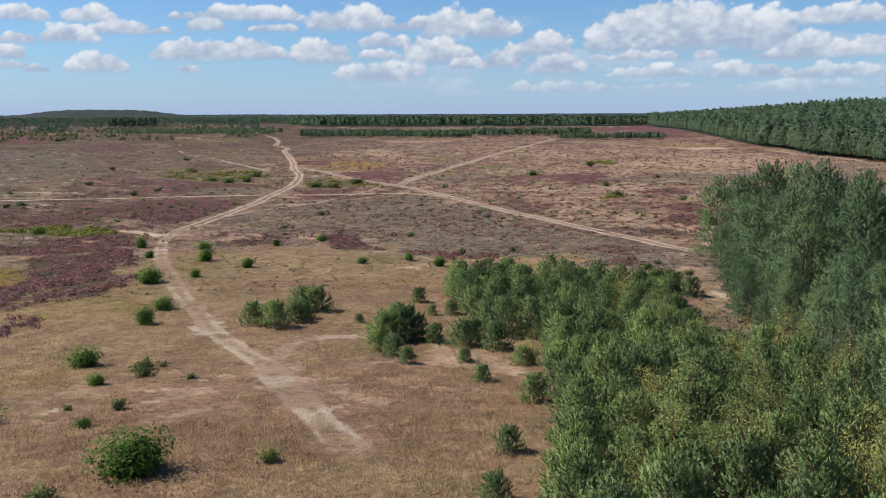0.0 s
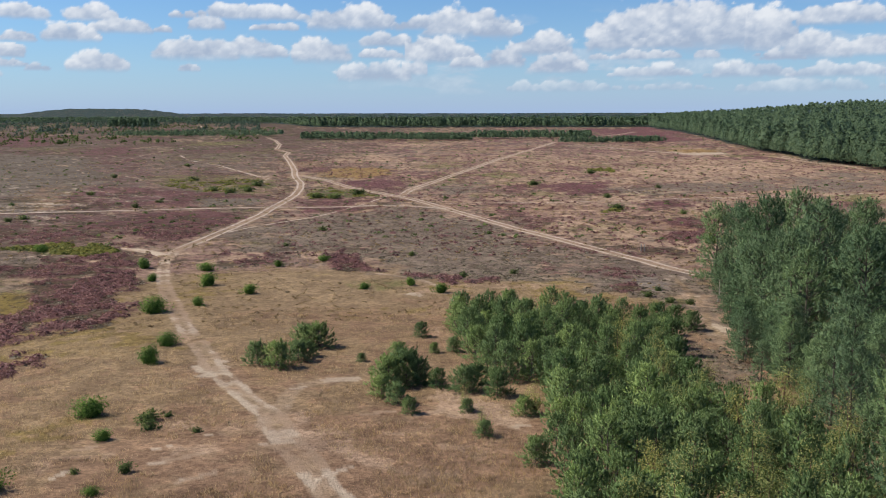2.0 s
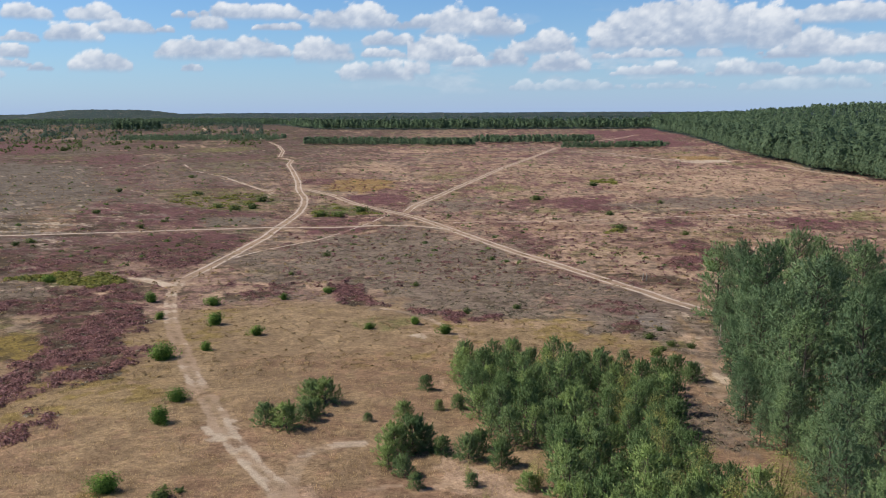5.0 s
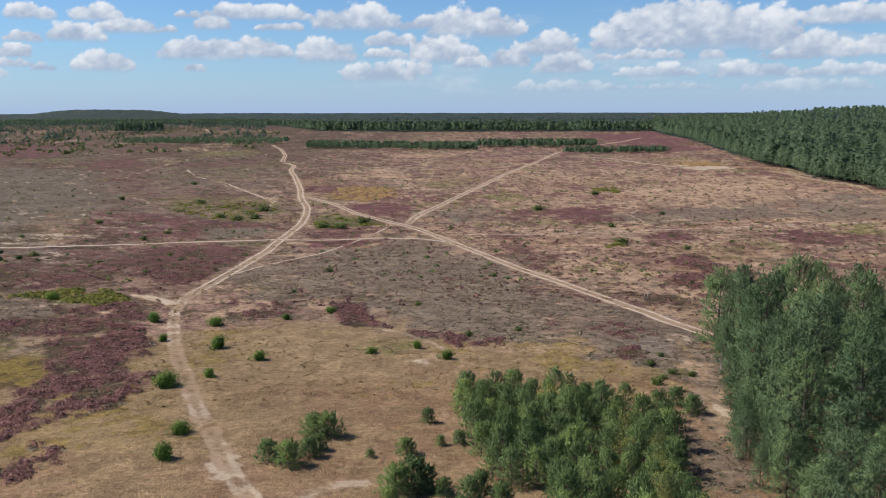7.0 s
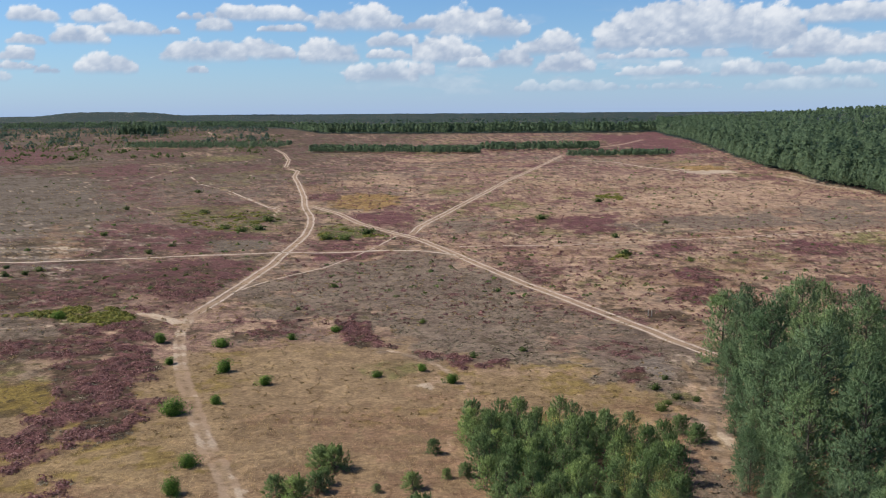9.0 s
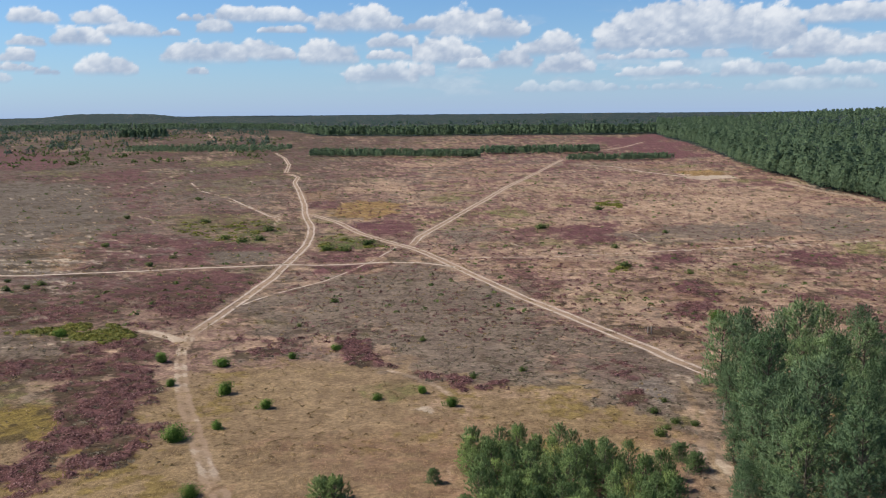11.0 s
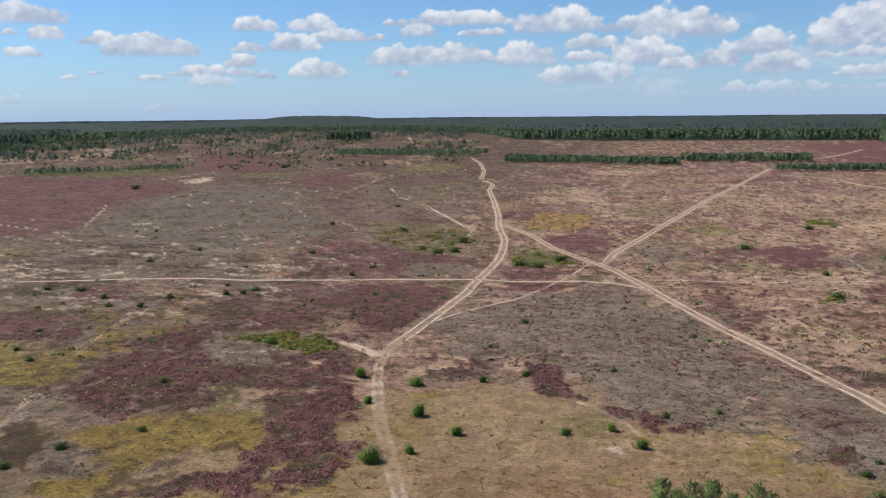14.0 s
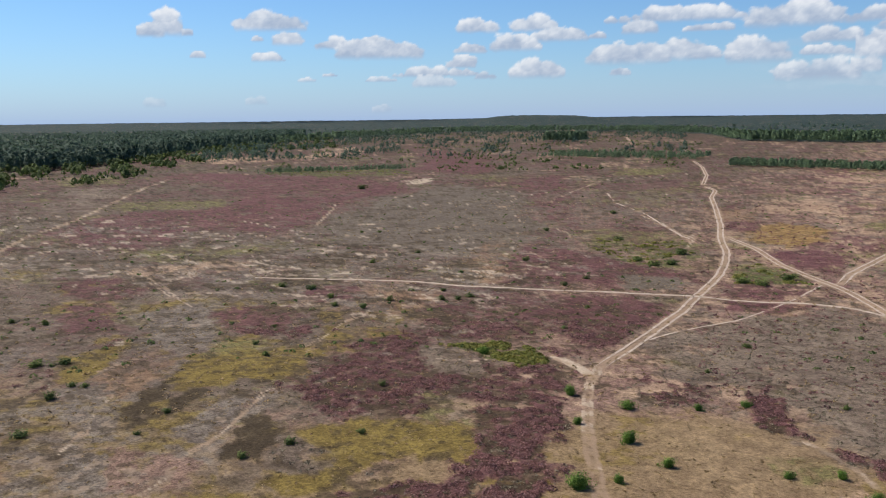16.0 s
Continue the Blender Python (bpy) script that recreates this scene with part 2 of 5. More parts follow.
track(1.7, [(-131, 589), (-110, 519), (-94, 454), (-83, 393)])
track(1.7, [(-80, 386), (-72, 366), (-68, 338), (-57, 292), (-49, 257), (-43, 227), (-37, 203), (-34, 183), (-33, 168), (-33, 154), (-32.5, 139.0), (-33.0, 129.0), (-33.6, 118.2), (-34.2, 109.3), (-34.6, 102.8)])
worn(0.78, [(-34.6, 103.3), (-33.5, 96.0), (-30.5, 86.6), (-27.2, 78.1), (-23.8, 70.0), (-20.5, 62.1), (-18.0, 56.6)], 0.8)
worn(0.8, [(-16.7, 54.3), (-14.1, 48.2), (-10.8, 42.2), (-8.2, 37.7), (-6.1, 32.9), (-4.2, 28.2), (-2.9, 25.2)], 0.8)
track(1.7, [(-43, 232), (-32, 213), (-24, 193), (-17, 181), (-11, 172), (-7, 164), (-1.2, 149.4), (3.6, 137.4), (8.4, 125.2), (13.2, 115.0), (17.8, 105.1), (21.6, 96.5), (25.1, 86.9), (26.5, 81.8)])
track(1.7, [(-11, 174), (-10, 188), (-6, 206), (-2, 226), (7, 269), (14, 305), (29, 369), (41, 421), (56, 490)])
track(1.2, [(-86, 143), (-76, 143), (-67, 145), (-57, 147), (-47, 150), (-40, 151), (-33, 153), (-27, 152), (-21, 153), (-15, 155), (-7, 154), (-1.2, 149.4)])
track(0.6, [(-1, 159), (6, 160), (17, 160), (45, 168), (56, 171), (69, 175)])
track(0.45, [(-33.1, 117.8), (-30.9, 124.3), (-27.1, 131.1), (-22.8, 138.2), (-20.1, 146.5), (-17, 158), (-14, 173)])
worn(0.9, [(-201, 131), (-219, 152), (-232, 173), (-253, 201), (-291, 248), (-323, 289), (-353, 332)], 0.6)
track(1.0, [(-118, 132.5), (-110, 135), (-98, 139.5), (-86, 143)])
track(0.8, [(-68, 439), (-60, 452), (-49, 456)])
worn(0.26, [(-158, 130), (-144, 133), (-132, 142)], 0.5)
worn(0.26, [(-145, 124), (-137, 132), (-125, 132)], 0.5)
worn(0.26, [(-155, 125), (-139, 123), (-122, 113)], 0.5)
worn(0.26, [(-129, 118), (-117, 110), (-109, 106)], 0.5)
worn(0.26, [(-127, 138), (-124, 143), (-118, 141)], 0.5)
track(0.8, [(-110, 339), (-95, 303), (-76, 274), (-61, 243), (-53, 227), (-47, 220)])
track(1.5, [(57, 441), (74, 419), (80, 386), (90, 355), (101, 346)])
track(2.5, [(121, 328), (120, 289), (123, 268)])
worn(1.3, [(18.4, 51.7), (18.3, 56.7), (18.4, 60.0), (19.6, 64.2), (20.7, 70.3), (21.2, 77.5), (21.9, 84.8)], 0.3)
worn(0.6, [(-8.1, 36.6), (-8.4, 41.5), (-8.2, 43.6), (-7.1, 44.7), (-5.6, 45.2)], 0.38)
worn(0.16, [(-60.2, 55.9), (-60.1, 58.5), (-60.8, 61.5), (-63.9, 68.4)], 0.5)
worn(0.16, [(-63.9, 68.4), (-64.4, 71.3), (-65.9, 75.5)], 0.5)
worn(0.16, [(-73.5, 91.8), (-75.3, 97.4), (-76.8, 102.3)], 0.5)
worn(0.16, [(-73.6, 55.3), (-77.8, 59.8), (-81.3, 65.4)], 0.5)
worn(0.26, [(-78.8, 107.3), (-78.8, 113.7), (-84, 131)], 0.5)
worn(0.16, [(-57.0, 47.6), (-57.9, 51.3)], 0.5)
worn(0.16, [(-71.7, 51.2), (-73.8, 55.2)], 0.5)
worn(1.0, [(-40.3, 104.8), (-36.8, 102.2), (-34.5, 99.6)])
worn(0.16, [(-60.7, 57.1), (-60.7, 59.4), (-61.6, 63.1), (-63.3, 67.9), (-64.8, 71.8)], 0.8)
worn(0.16, [(-64.9, 71.7), (-66.0, 74.3), (-65.5, 76.3)], 0.8)
worn(0.16, [(-71.3, 50.6), (-73.5, 53.6), (-74.8, 55.6)], 0.8)
worn(0.16, [(-91.2, 78.4), (-91.1, 75.6), (-90.8, 71.0)], 0.7)
worn(0.16, [(-75.0, 93.0), (-76.0, 97.6), (-77.8, 104.2), (-80.0, 113.4)], 0.7)
worn(0.26, [(-135.8, 119.7), (-127.3, 115.3), (-120.9, 111.4), (-114.0, 110.0)], 0.7)
worn(0.4, [(-160.0, 208.4), (-173.2, 231.9), (-188.0, 257.1)], 0.7)
worn(0.5, [(34.4, 166.1), (45.9, 167.8), (58.1, 170.9), (70.4, 173.4), (89.5, 180.4)], 0.8)
worn(0.6, [(62.5, 415.2), (73.1, 398.7), (84.0, 376.4), (92.9, 353.6)], 0.8)
worn(0.5, [(-122.4, 317.8), (-134.3, 407.1), (-117.7, 437.7), (-101.8, 473.5)], 0.6)
worn(0.5, [(-77.1, 271.3), (-64.8, 251.7), (-55.4, 233.4), (-49.5, 224.5)], 0.8)
worn(0.4, [(-132.9, 292.9), (-138.2, 314.3), (-122.4, 317.8)], 0.6)
worn(0.7, [(-41.7, 105.4), (-39.0, 104.0), (-35.9, 101.3)], 0.7)
worn(0.5, [(-8.0, 87.6), (-3.5, 82.3), (-1.1, 77.5)], 0.5)
track(2.5, [(-153, 651), (-178, 776)])
track(3, [(-339, 1125), (-289, 974)])
track(2.5, [(96, 593), (122, 651), (152, 735)])
worn(1.3, [(124.9, 331.4), (125.0, 307.3), (124.8, 288.3), (123.0, 267.7), (119.6, 243.3)], 0.9)
worn(0.2, [(-11.1, 30.7), (-10.3, 31.2), (-9.5, 32.0)], 0.9)
worn(0.2, [(-9.5, 28.6), (-8.9, 29.0), (-8.4, 29.6)], 0.9)
worn(0.2, [(-11.7, 32.7), (-11.1, 33.0)], 0.9)
worn(0.2, [(-10.3, 34.7), (-10.0, 35.0)], 0.9)
worn(0.2, [(-14.1, 28.9), (-13.9, 29.6)], 0.9)
worn(0.2, [(-14.7, 32.4), (-14.3, 32.8)], 0.9)
worn(0.2, [(-4.0, 38.2), (-2.5, 38.9)], 0.9)
worn(0.2, [(-1.5, 38.2), (-0.4, 39.0)], 0.9)
worn(0.2, [(2.8, 36.4), (3.5, 36.6)], 0.9)
worn(0.2, [(-7.5, 33.5), (-6.6, 32.6)], 0.9)
worn(0.2, [(-4.6, 29.0), (-3.6, 30.4)], 0.9)
patch("grey", [(-30.9, 117.2), (-21.5, 142.5), (-11, 154), (-3.2, 149.4), (10.9, 115.9), (20.5, 97.6), (24.9, 86.0), (20.6, 79.3), (14.8, 83.3), (12.5, 91.8), (7.1, 85.7), (3.7, 82.8), (-6.0, 86.4), (-10.5, 94.4), (-15.7, 102.8), (-26.7, 106.6)])
patch("sand", [(91, 367), (111, 378), (109, 346), (95, 341)])
patch("sand", [(-223, 378), (-222, 391), (-209, 364), (-215, 365)])
patch("grass_green", [(-150, 482), (-126, 520), (-112, 490), (-126, 433)], 0.6)
patch("heather", [(-415, 708), (-326, 649), (-207, 446), (-221, 425), (-259, 440)])
patch("heather", [(135, 835), (235, 1012), (144, 474), (120, 486), (105, 625)])
patch("grey", [(11.4, 93.0), (16.9, 91.8), (25.8, 89.2), (22.8, 70.5), (20.0, 61.6), (16.4, 58.8), (16.9, 66.0), (15.5, 70.3), (12.6, 73.1), (11.9, 82.4)])
patch("grey", [(15.7, 58.2), (19.3, 58.3), (16.1, 43.6), (12.3, 43.5)], 0.7)
patch("sand", [(18.6, 60.8), (19.7, 60.3), (18.5, 57.0), (17.8, 57.6)])
patch("pale", [(21.3, 75.6), (20.3, 67.6), (19.5, 67.1), (20.3, 73.5)])
patch("pale", [(9.5, 70.4), (11.2, 71.4), (10.4, 69.2)])
patch("heather", [(15.1, 78.0), (17.1, 78.8), (16.3, 75.0), (14.6, 74.6)])
patch("pale", [(-11.2, 32.9), (-9.2, 32.4), (-9.1, 31.3), (-10.7, 31.0)])
patch("pale", [(-8.9, 36.6), (-5.9, 31.8), (-1.8, 29.9), (-3.4, 33.0), (-7.3, 38.9)])
patch("pale", [(-0.4, 44.5), (3.5, 37.2), (3.2, 35.8), (-0.9, 38.9)])
patch("sand", [(-15.5, 49.7), (-13.8, 49.7), (-12.5, 46.1), (-13.9, 45.7)])
patch("grass_green", [(-261, 211), (-273, 235), (-258, 244), (-234, 256), (-228, 240), (-231, 226), (-246, 210)], 0.6)
patch("heather", [(-251, 200), (-236, 208), (-228, 223), (-228, 249), (-291, 323), (-233, 293), (-196, 268), (-176, 234), (-162, 211), (-165, 191), (-174, 178), (-180, 168), (-171, 143), (-176, 139), (-197, 146), (-227, 169)])
patch("grey", [(-359, 269), (-339, 293), (-287, 240), (-267, 213), (-248, 185)])
patch("grass_green", [(-421, 316), (-406, 340), (-354, 306), (-368, 276)], 0.6)
patch("heather", [(-408, 362), (-351, 385), (-262, 367), (-197, 304), (-258, 286), (-326, 332)])
patch("bracken", [(-366, 412), (-321, 449), (-284, 446), (-249, 413), (-276, 376), (-327, 381)])
patch("pale", [(-494, 482), (-500, 530), (-470, 543), (-419, 495), (-427, 453)], 0.75)
patch("pale", [(-446, 555), (-488, 650), (-526, 749), (-471, 699), (-422, 576), (-402, 513)], 0.75)
patch("sand", [(-226, 365), (-222, 393), (-206, 356), (-212, 347)])
patch("heather", [(-165, 230), (-195, 304), (-208, 345), (-267, 374), (-211, 287)])
patch("olive", [(-192, 300), (-192, 349), (-160, 342), (-128, 306), (-96, 244), (-81, 190), (-92, 183), (-106, 175), (-122, 175), (-143, 189), (-158, 206), (-163, 227)])
patch("olive", [(-181, 134), (-169, 141), (-169, 166), (-155, 184), (-140, 184), (-120, 172), (-88, 182), (-70, 150), (-91, 141), (-117, 135), (-128, 126), (-156, 115)], 0.5)
patch("grass_green", [(-177, 146), (-150, 165), (-149, 178), (-137, 165), (-143, 141), (-160, 135)], 0.6)
patch("pale", [(-152, 129), (-143, 141), (-134, 149), (-127, 141), (-132, 128), (-144, 122)], 0.75)
patch("heather", [(-80, 171), (-80, 190), (-75, 192), (-60, 184), (-50, 176), (-44, 160), (-55, 154), (-68, 154), (-74, 158)])
patch("rust", [(-97, 194), (-94, 200), (-87, 183), (-73, 160), (-70, 149), (-74, 148), (-87, 170)], 0.6)
patch("heather", [(-104, 129), (-96, 135), (-86, 125), (-92, 118)])
patch("rust", [(-91, 133), (-77, 136), (-72, 126), (-75, 115), (-84, 123)], 0.6)
patch("heather", [(-72, 128), (-65, 139), (-56, 129), (-48, 114), (-54, 110), (-63, 104), (-66, 119)])
patch("heather", [(-55, 140), (-46, 146), (-35, 145), (-34, 126), (-37, 114), (-41, 114), (-51, 125)])
patch("heather", [(-131, 96), (-125, 102), (-109, 89), (-107, 83), (-112, 81)])
patch("heather", [(-103, 104), (-103, 111), (-93, 115), (-85, 102), (-83, 97), (-88, 96), (-93, 96)])
patch("heather", [(-83, 99), (-84, 107), (-80, 101), (-80, 97)])
patch("heather", [(-156, 115), (-140, 118), (-129, 114), (-123, 105), (-136, 100)])
patch("lichen", [(-115, 99), (-109, 109), (-90, 93), (-88, 89), (-98, 83)])
patch("sand", [(-100, 81), (-100, 84), (-97, 80)])
patch("yellow", [(-102.0, 73.9), (-98.5, 78.2), (-99.2, 83.6), (-92.5, 75.0), (-89.7, 68.5), (-91.0, 65.6)])
patch("rust", [(-90.7, 75.2), (-86.3, 81.8), (-82.0, 75.4), (-79.7, 68.1), (-78.6, 63.9), (-84.4, 65.0), (-90.4, 70.6)], 0.6)
patch("lichen", [(-88.7, 63.8), (-87.2, 67.2), (-78.3, 66.1), (-73.0, 59.1), (-69.3, 55.4), (-71.4, 54.5), (-73.5, 52.3)], 0.8)
patch("yellow", [(-80.0, 74.5), (-86.3, 81.8), (-83.3, 89.1), (-70.0, 88.4), (-65.1, 81.2), (-68.9, 79.2), (-73.2, 73.1), (-77.0, 71.5)])
patch("grass_green", [(-88.9, 91.7), (-82.8, 94.4), (-78.6, 89.5), (-83.3, 81.6)], 0.6)
patch("grey", [(-71.3, 71.2), (-72.1, 77.8), (-69.4, 77.9), (-68.7, 74.9), (-70.1, 70.8)])
patch("dark", [(-80.5, 69.5), (-79.4, 72.8), (-76.5, 70.6), (-75.2, 65.8), (-71.7, 63.3), (-70.7, 60.1), (-70.6, 57.4), (-73.8, 60.6), (-77.9, 65.6)])
patch("dark", [(-73.8, 66.3), (-75.1, 72.3), (-72.4, 72.3), (-70.3, 65.8), (-70.6, 63.8)])
patch("lichen", [(-61.4, 55.7), (-61.0, 58.9), (-61.7, 63.6), (-64.5, 71.3), (-66.6, 75.4), (-65.5, 76.3), (-60.8, 67.9), (-59.5, 62.8), (-56.9, 57.7), (-57.5, 54.6)], 0.7)
patch("lichen", [(-66.2, 61.7), (-68.5, 68.2), (-67.9, 73.1), (-65.0, 70.9), (-62.3, 63.4), (-61.2, 59.2), (-62.5, 57.1)])
patch("dark", [(-58.6, 60.0), (-60.8, 65.1), (-61.4, 68.4), (-55.8, 65.5), (-53.9, 63.0), (-53.6, 59.4), (-55.1, 57.9), (-55.1, 55.7)])
patch("heath", [(-68.6, 54.1), (-61.9, 55.5), (-57.5, 54.6), (-53.5, 50.0), (-61.1, 46.7)], 0.8)
patch("lichen", [(-70.8, 50.2), (-70.2, 53.5), (-65.5, 51.1), (-61.1, 46.7), (-64.3, 45.3)])
patch("heather", [(-62.7, 74.2), (-67.3, 89.8), (-69.7, 101.3), (-63.0, 104.8), (-54.2, 95.6), (-47.2, 81.8), (-46.1, 75.0), (-51.2, 73.9), (-52.3, 71.2), (-57.2, 68.0)])
patch("grey", [(-56.0, 97.3), (-48.4, 97.5), (-41.2, 84.6), (-45.4, 81.3), (-51.6, 91.0)])
patch("heather", [(-47.7, 97.8), (-41.5, 100.4), (-37.1, 99.5), (-33.5, 88.2), (-41.7, 85.4)])
patch("pale", [(-45.6, 95.1), (-40.8, 97.1), (-39.7, 90.5), (-43.4, 90.4)], 0.75)
patch("bracken", [(-59.8, 104.1), (-52.0, 108.6), (-46.2, 109.7), (-40.2, 101.6), (-45.1, 97.8), (-50.8, 102.5)])
patch("yellow", [(-56.8, 65.7), (-53.0, 70.2), (-50.3, 72.5), (-46.4, 73.0), (-40.3, 74.4), (-37.4, 73.7), (-36.3, 69.4), (-40.8, 66.0), (-41.3, 62.9), (-41.4, 57.5), (-42.8, 54.6), (-46.4, 53.1), (-48.6, 55.8), (-46.2, 60.9), (-51.7, 64.6)])
patch("grey", [(-55.8, 64.4), (-52.2, 64.3), (-46.8, 63.5), (-45.5, 59.8), (-47.1, 57.8), (-50.2, 57.8)])
patch("grey", [(-42.6, 61.0), (-40.7, 64.0), (-39.8, 60.7), (-42.5, 59.2)])
patch("grass", [(-40.9, 66.2), (-36.3, 69.4), (-36.1, 66.4), (-35.0, 62.2), (-37.7, 60.8), (-40.0, 60.8), (-41.2, 63.2)])
patch("heather", [(-39.7, 79.5), (-36.7, 85.4), (-33.5, 88.2), (-30.1, 80.6), (-29.7, 74.7), (-29.0, 69.9), (-25.9, 65.1), (-28.8, 65.5), (-30.5, 62.2), (-35.0, 62.2), (-36.1, 66.4), (-35.2, 69.4), (-38.1, 75.2)])
patch("pale", [(-46.0, 81.0), (-40.0, 84.9), (-36.4, 88.3), (-35.3, 83.9), (-39.4, 80.6), (-44.2, 79.1)])
patch("heather", [(-41.9, 54.9), (-39.4, 58.9), (-37.1, 60.9), (-33.4, 61.3), (-30.1, 62.3), (-25.9, 59.9)])
patch("yellow", [(-31.5, 62.4), (-28.9, 66.9), (-25.5, 64.7), (-26.4, 61.2), (-29.6, 62.5)])
patch("heather", [(-30.8, 53.6), (-29.6, 55.9), (-27.8, 58.0), (-25.6, 59.6), (-25.7, 64.2), (-28.1, 64.5), (-30.4, 61.7), (-34.0, 65.4), (-34.3, 60.0)])
patch("heather", [(-26.8, 46.4), (-28.0, 49.8), (-27.5, 52.3), (-24.9, 50.5), (-24.7, 48.3), (-25.5, 45.8)])
patch("heather", [(-172, 382), (-168, 439), (-132, 352), (-150, 337)])
patch("heather", [(-134, 333), (-118, 309), (-90, 234), (-94, 234)])
patch("grass_green", [(-148, 454), (-141, 499), (-125, 503), (-123, 456), (-138, 435)], 0.6)
patch("heather", [(-82, 195), (-62, 190), (-37, 171), (-38, 163), (-61, 172), (-73, 159), (-82, 175)])
patch("heather", [(-75, 162), (-68, 165), (-60, 150), (-68, 148)])
patch("rust", [(-83, 164), (-79, 169), (-67, 148), (-72, 145)], 0.6)
patch("olive", [(-52, 167), (-39, 170), (-36, 158), (-46, 154)])
patch("pale", [(-44, 297), (-44, 359), (-23, 343), (-12, 286), (-4, 249), (-14, 252), (-20, 294)], 0.75)
patch("pale", [(-42, 472), (-7, 448), (-12, 427), (-35, 429)], 0.75)
patch("pale", [(-98, 215), (-94, 219), (-92, 212)], 0.75)
patch("pale", [(-134, 278), (-128, 285), (-127, 272)], 0.75)
patch("ochre", [(-38, 245), (-33, 269), (-19, 258), (-19, 232), (-25, 220), (-37, 226)])
patch("grass_green", [(-12, 275), (-4, 289), (2, 272), (-4, 261), (-11, 263)], 0.6)
patch("heather", [(-48, 260), (-40, 269), (-36, 245), (-45, 245)])
patch("heather", [(-30, 208), (-18, 219), (-11, 204), (-13, 183), (-21, 190)])
patch("bracken", [(-31, 177), (-29, 193), (-17, 181), (-15, 174), (-23, 169), (-29, 168)])
patch("heather", [(-30, 164), (-15, 166), (-19, 156), (-28, 155)])
patch("heather", [(-27, 152), (-13, 154), (-20, 144), (-26, 144)])
patch("grey", [(-5, 194), (7, 211), (7, 185), (-3, 174)])
patch("grass_green", [(6, 235), (13, 249), (21, 229), (11, 217)], 0.6)
patch("grass_green", [(18, 208), (22, 211), (19, 193), (16, 195)], 0.6)
patch("heather", [(20, 201), (38, 212), (36, 184), (25, 173), (20, 185)])
patch("pale", [(47, 255), (91, 287), (118, 285), (101, 252), (72, 227), (49, 223)], 0.75)
patch("ochre", [(94, 385), (113, 392), (112, 363), (94, 356)])
patch("sand", [(89, 351), (99, 359), (109, 352), (95, 337)])
patch("grey", [(94, 231), (121, 245), (91, 183), (77, 183), (80, 208)])
patch("grey", [(35, 188), (54, 205), (80, 215), (76, 191), (50, 176), (35, 177)])
patch("grass_green", [(74, 174), (88, 178), (79, 159), (75, 165)], 0.6)
patch("heather", [(33, 159), (42, 165), (44, 154), (37, 150)])
patch("heather", [(57, 159), (68, 169), (73, 156), (64, 145), (58, 151)])
patch("heather", [(32, 134), (39, 138), (40, 128), (36, 122), (33, 127)])
patch("heather", [(30.9, 120.4), (37.0, 122.1), (31.8, 109.2), (27.3, 112.2)])
patch("dark", [(22.3, 106.1), (26.3, 107.8), (29.7, 101.8), (27.5, 93.8), (24.6, 95.0), (22.6, 100.8)], 0.6)
patch("heather", [(-15.3, 99.9), (-11.9, 100.9), (-10.7, 96.2), (-9.0, 91.6), (-7.9, 88.6), (-10.6, 89.1), (-13.2, 90.3)])
patch("heather", [(-5.6, 86.4), (-1.8, 85.1), (0.5, 84.2), (0.6, 81.0), (0.1, 78.6), (-1.7, 80.6), (-3.5, 82.8)])
patch("heather", [(0.5, 80.2), (3.4, 82.3), (4.5, 83.2), (3.8, 80.2), (1.0, 78.6)])
patch("grass_green", [(-10.1, 80.6), (-5.8, 83.2), (-4.4, 80.0), (-6.3, 75.1), (-9.1, 76.1)], 0.6)
patch("sand", [(-4.8, 72.8), (-3.3, 73.4), (-2.9, 71.9)])
patch("heather", [(13.5, 90.0), (19.5, 92.3), (20.6, 83.2), (16.2, 81.4), (13.1, 83.2)], 0.45)
patch("heather", [(14.9, 76.8), (17.0, 78.1), (16.4, 75.3), (14.7, 74.4)])
patch("lichen", [(16.3, 81.9), (19.6, 84.1), (19.9, 75.5), (17.8, 73.8)])
patch("grass_green", [(16.2, 70.7), (20.8, 71.5), (19.0, 68.6), (16.0, 67.9)], 0.6)
patch("bracken", [(-73, 214), (-69, 222), (-63, 208), (-51, 220), (-42, 195), (-45, 179), (-51, 179), (-59, 187), (-68, 196)], 0.75)
patch("grass_green", [(-83, 222), (-76, 234), (-52, 227), (-51, 216), (-69, 206)], 0.5)
patch("rust", [(-65, 299), (-46, 298), (-40, 269), (-49, 262)], 0.6)
patch("bracken", [(39, 257), (48, 261), (45, 243), (39, 244)], 0.6)
patch("bracken", [(28, 151), (31, 155), (29, 146), (25, 144)], 0.6)
patch("pale", [(-1.2, 59.1), (-0.8, 56.7), (0.4, 53.0), (1.1, 50.6), (0.6, 50.6), (-0.3, 53.5)])
patch("grey", [(-60.7, 102.3), (-53.4, 100.6), (-48.2, 95.2), (-48.8, 91.7), (-55.1, 92.4)], 0.9)
patch("heather", [(-54.6, 91.5), (-49.4, 92.9), (-44.6, 92.4), (-36.8, 92.4), (-33.0, 83.3), (-38.0, 84.7), (-42.0, 83.0), (-49.5, 82.6)])
patch("grass_green", [(-49.1, 81.9), (-41.3, 81.5), (-38.7, 75.2), (-44.8, 74.4)], 0.55)
patch("yellow", [(-44.7, 74.2), (-38.9, 75.4), (-36.2, 71.8), (-34.9, 65.8), (-39.8, 65.7)])
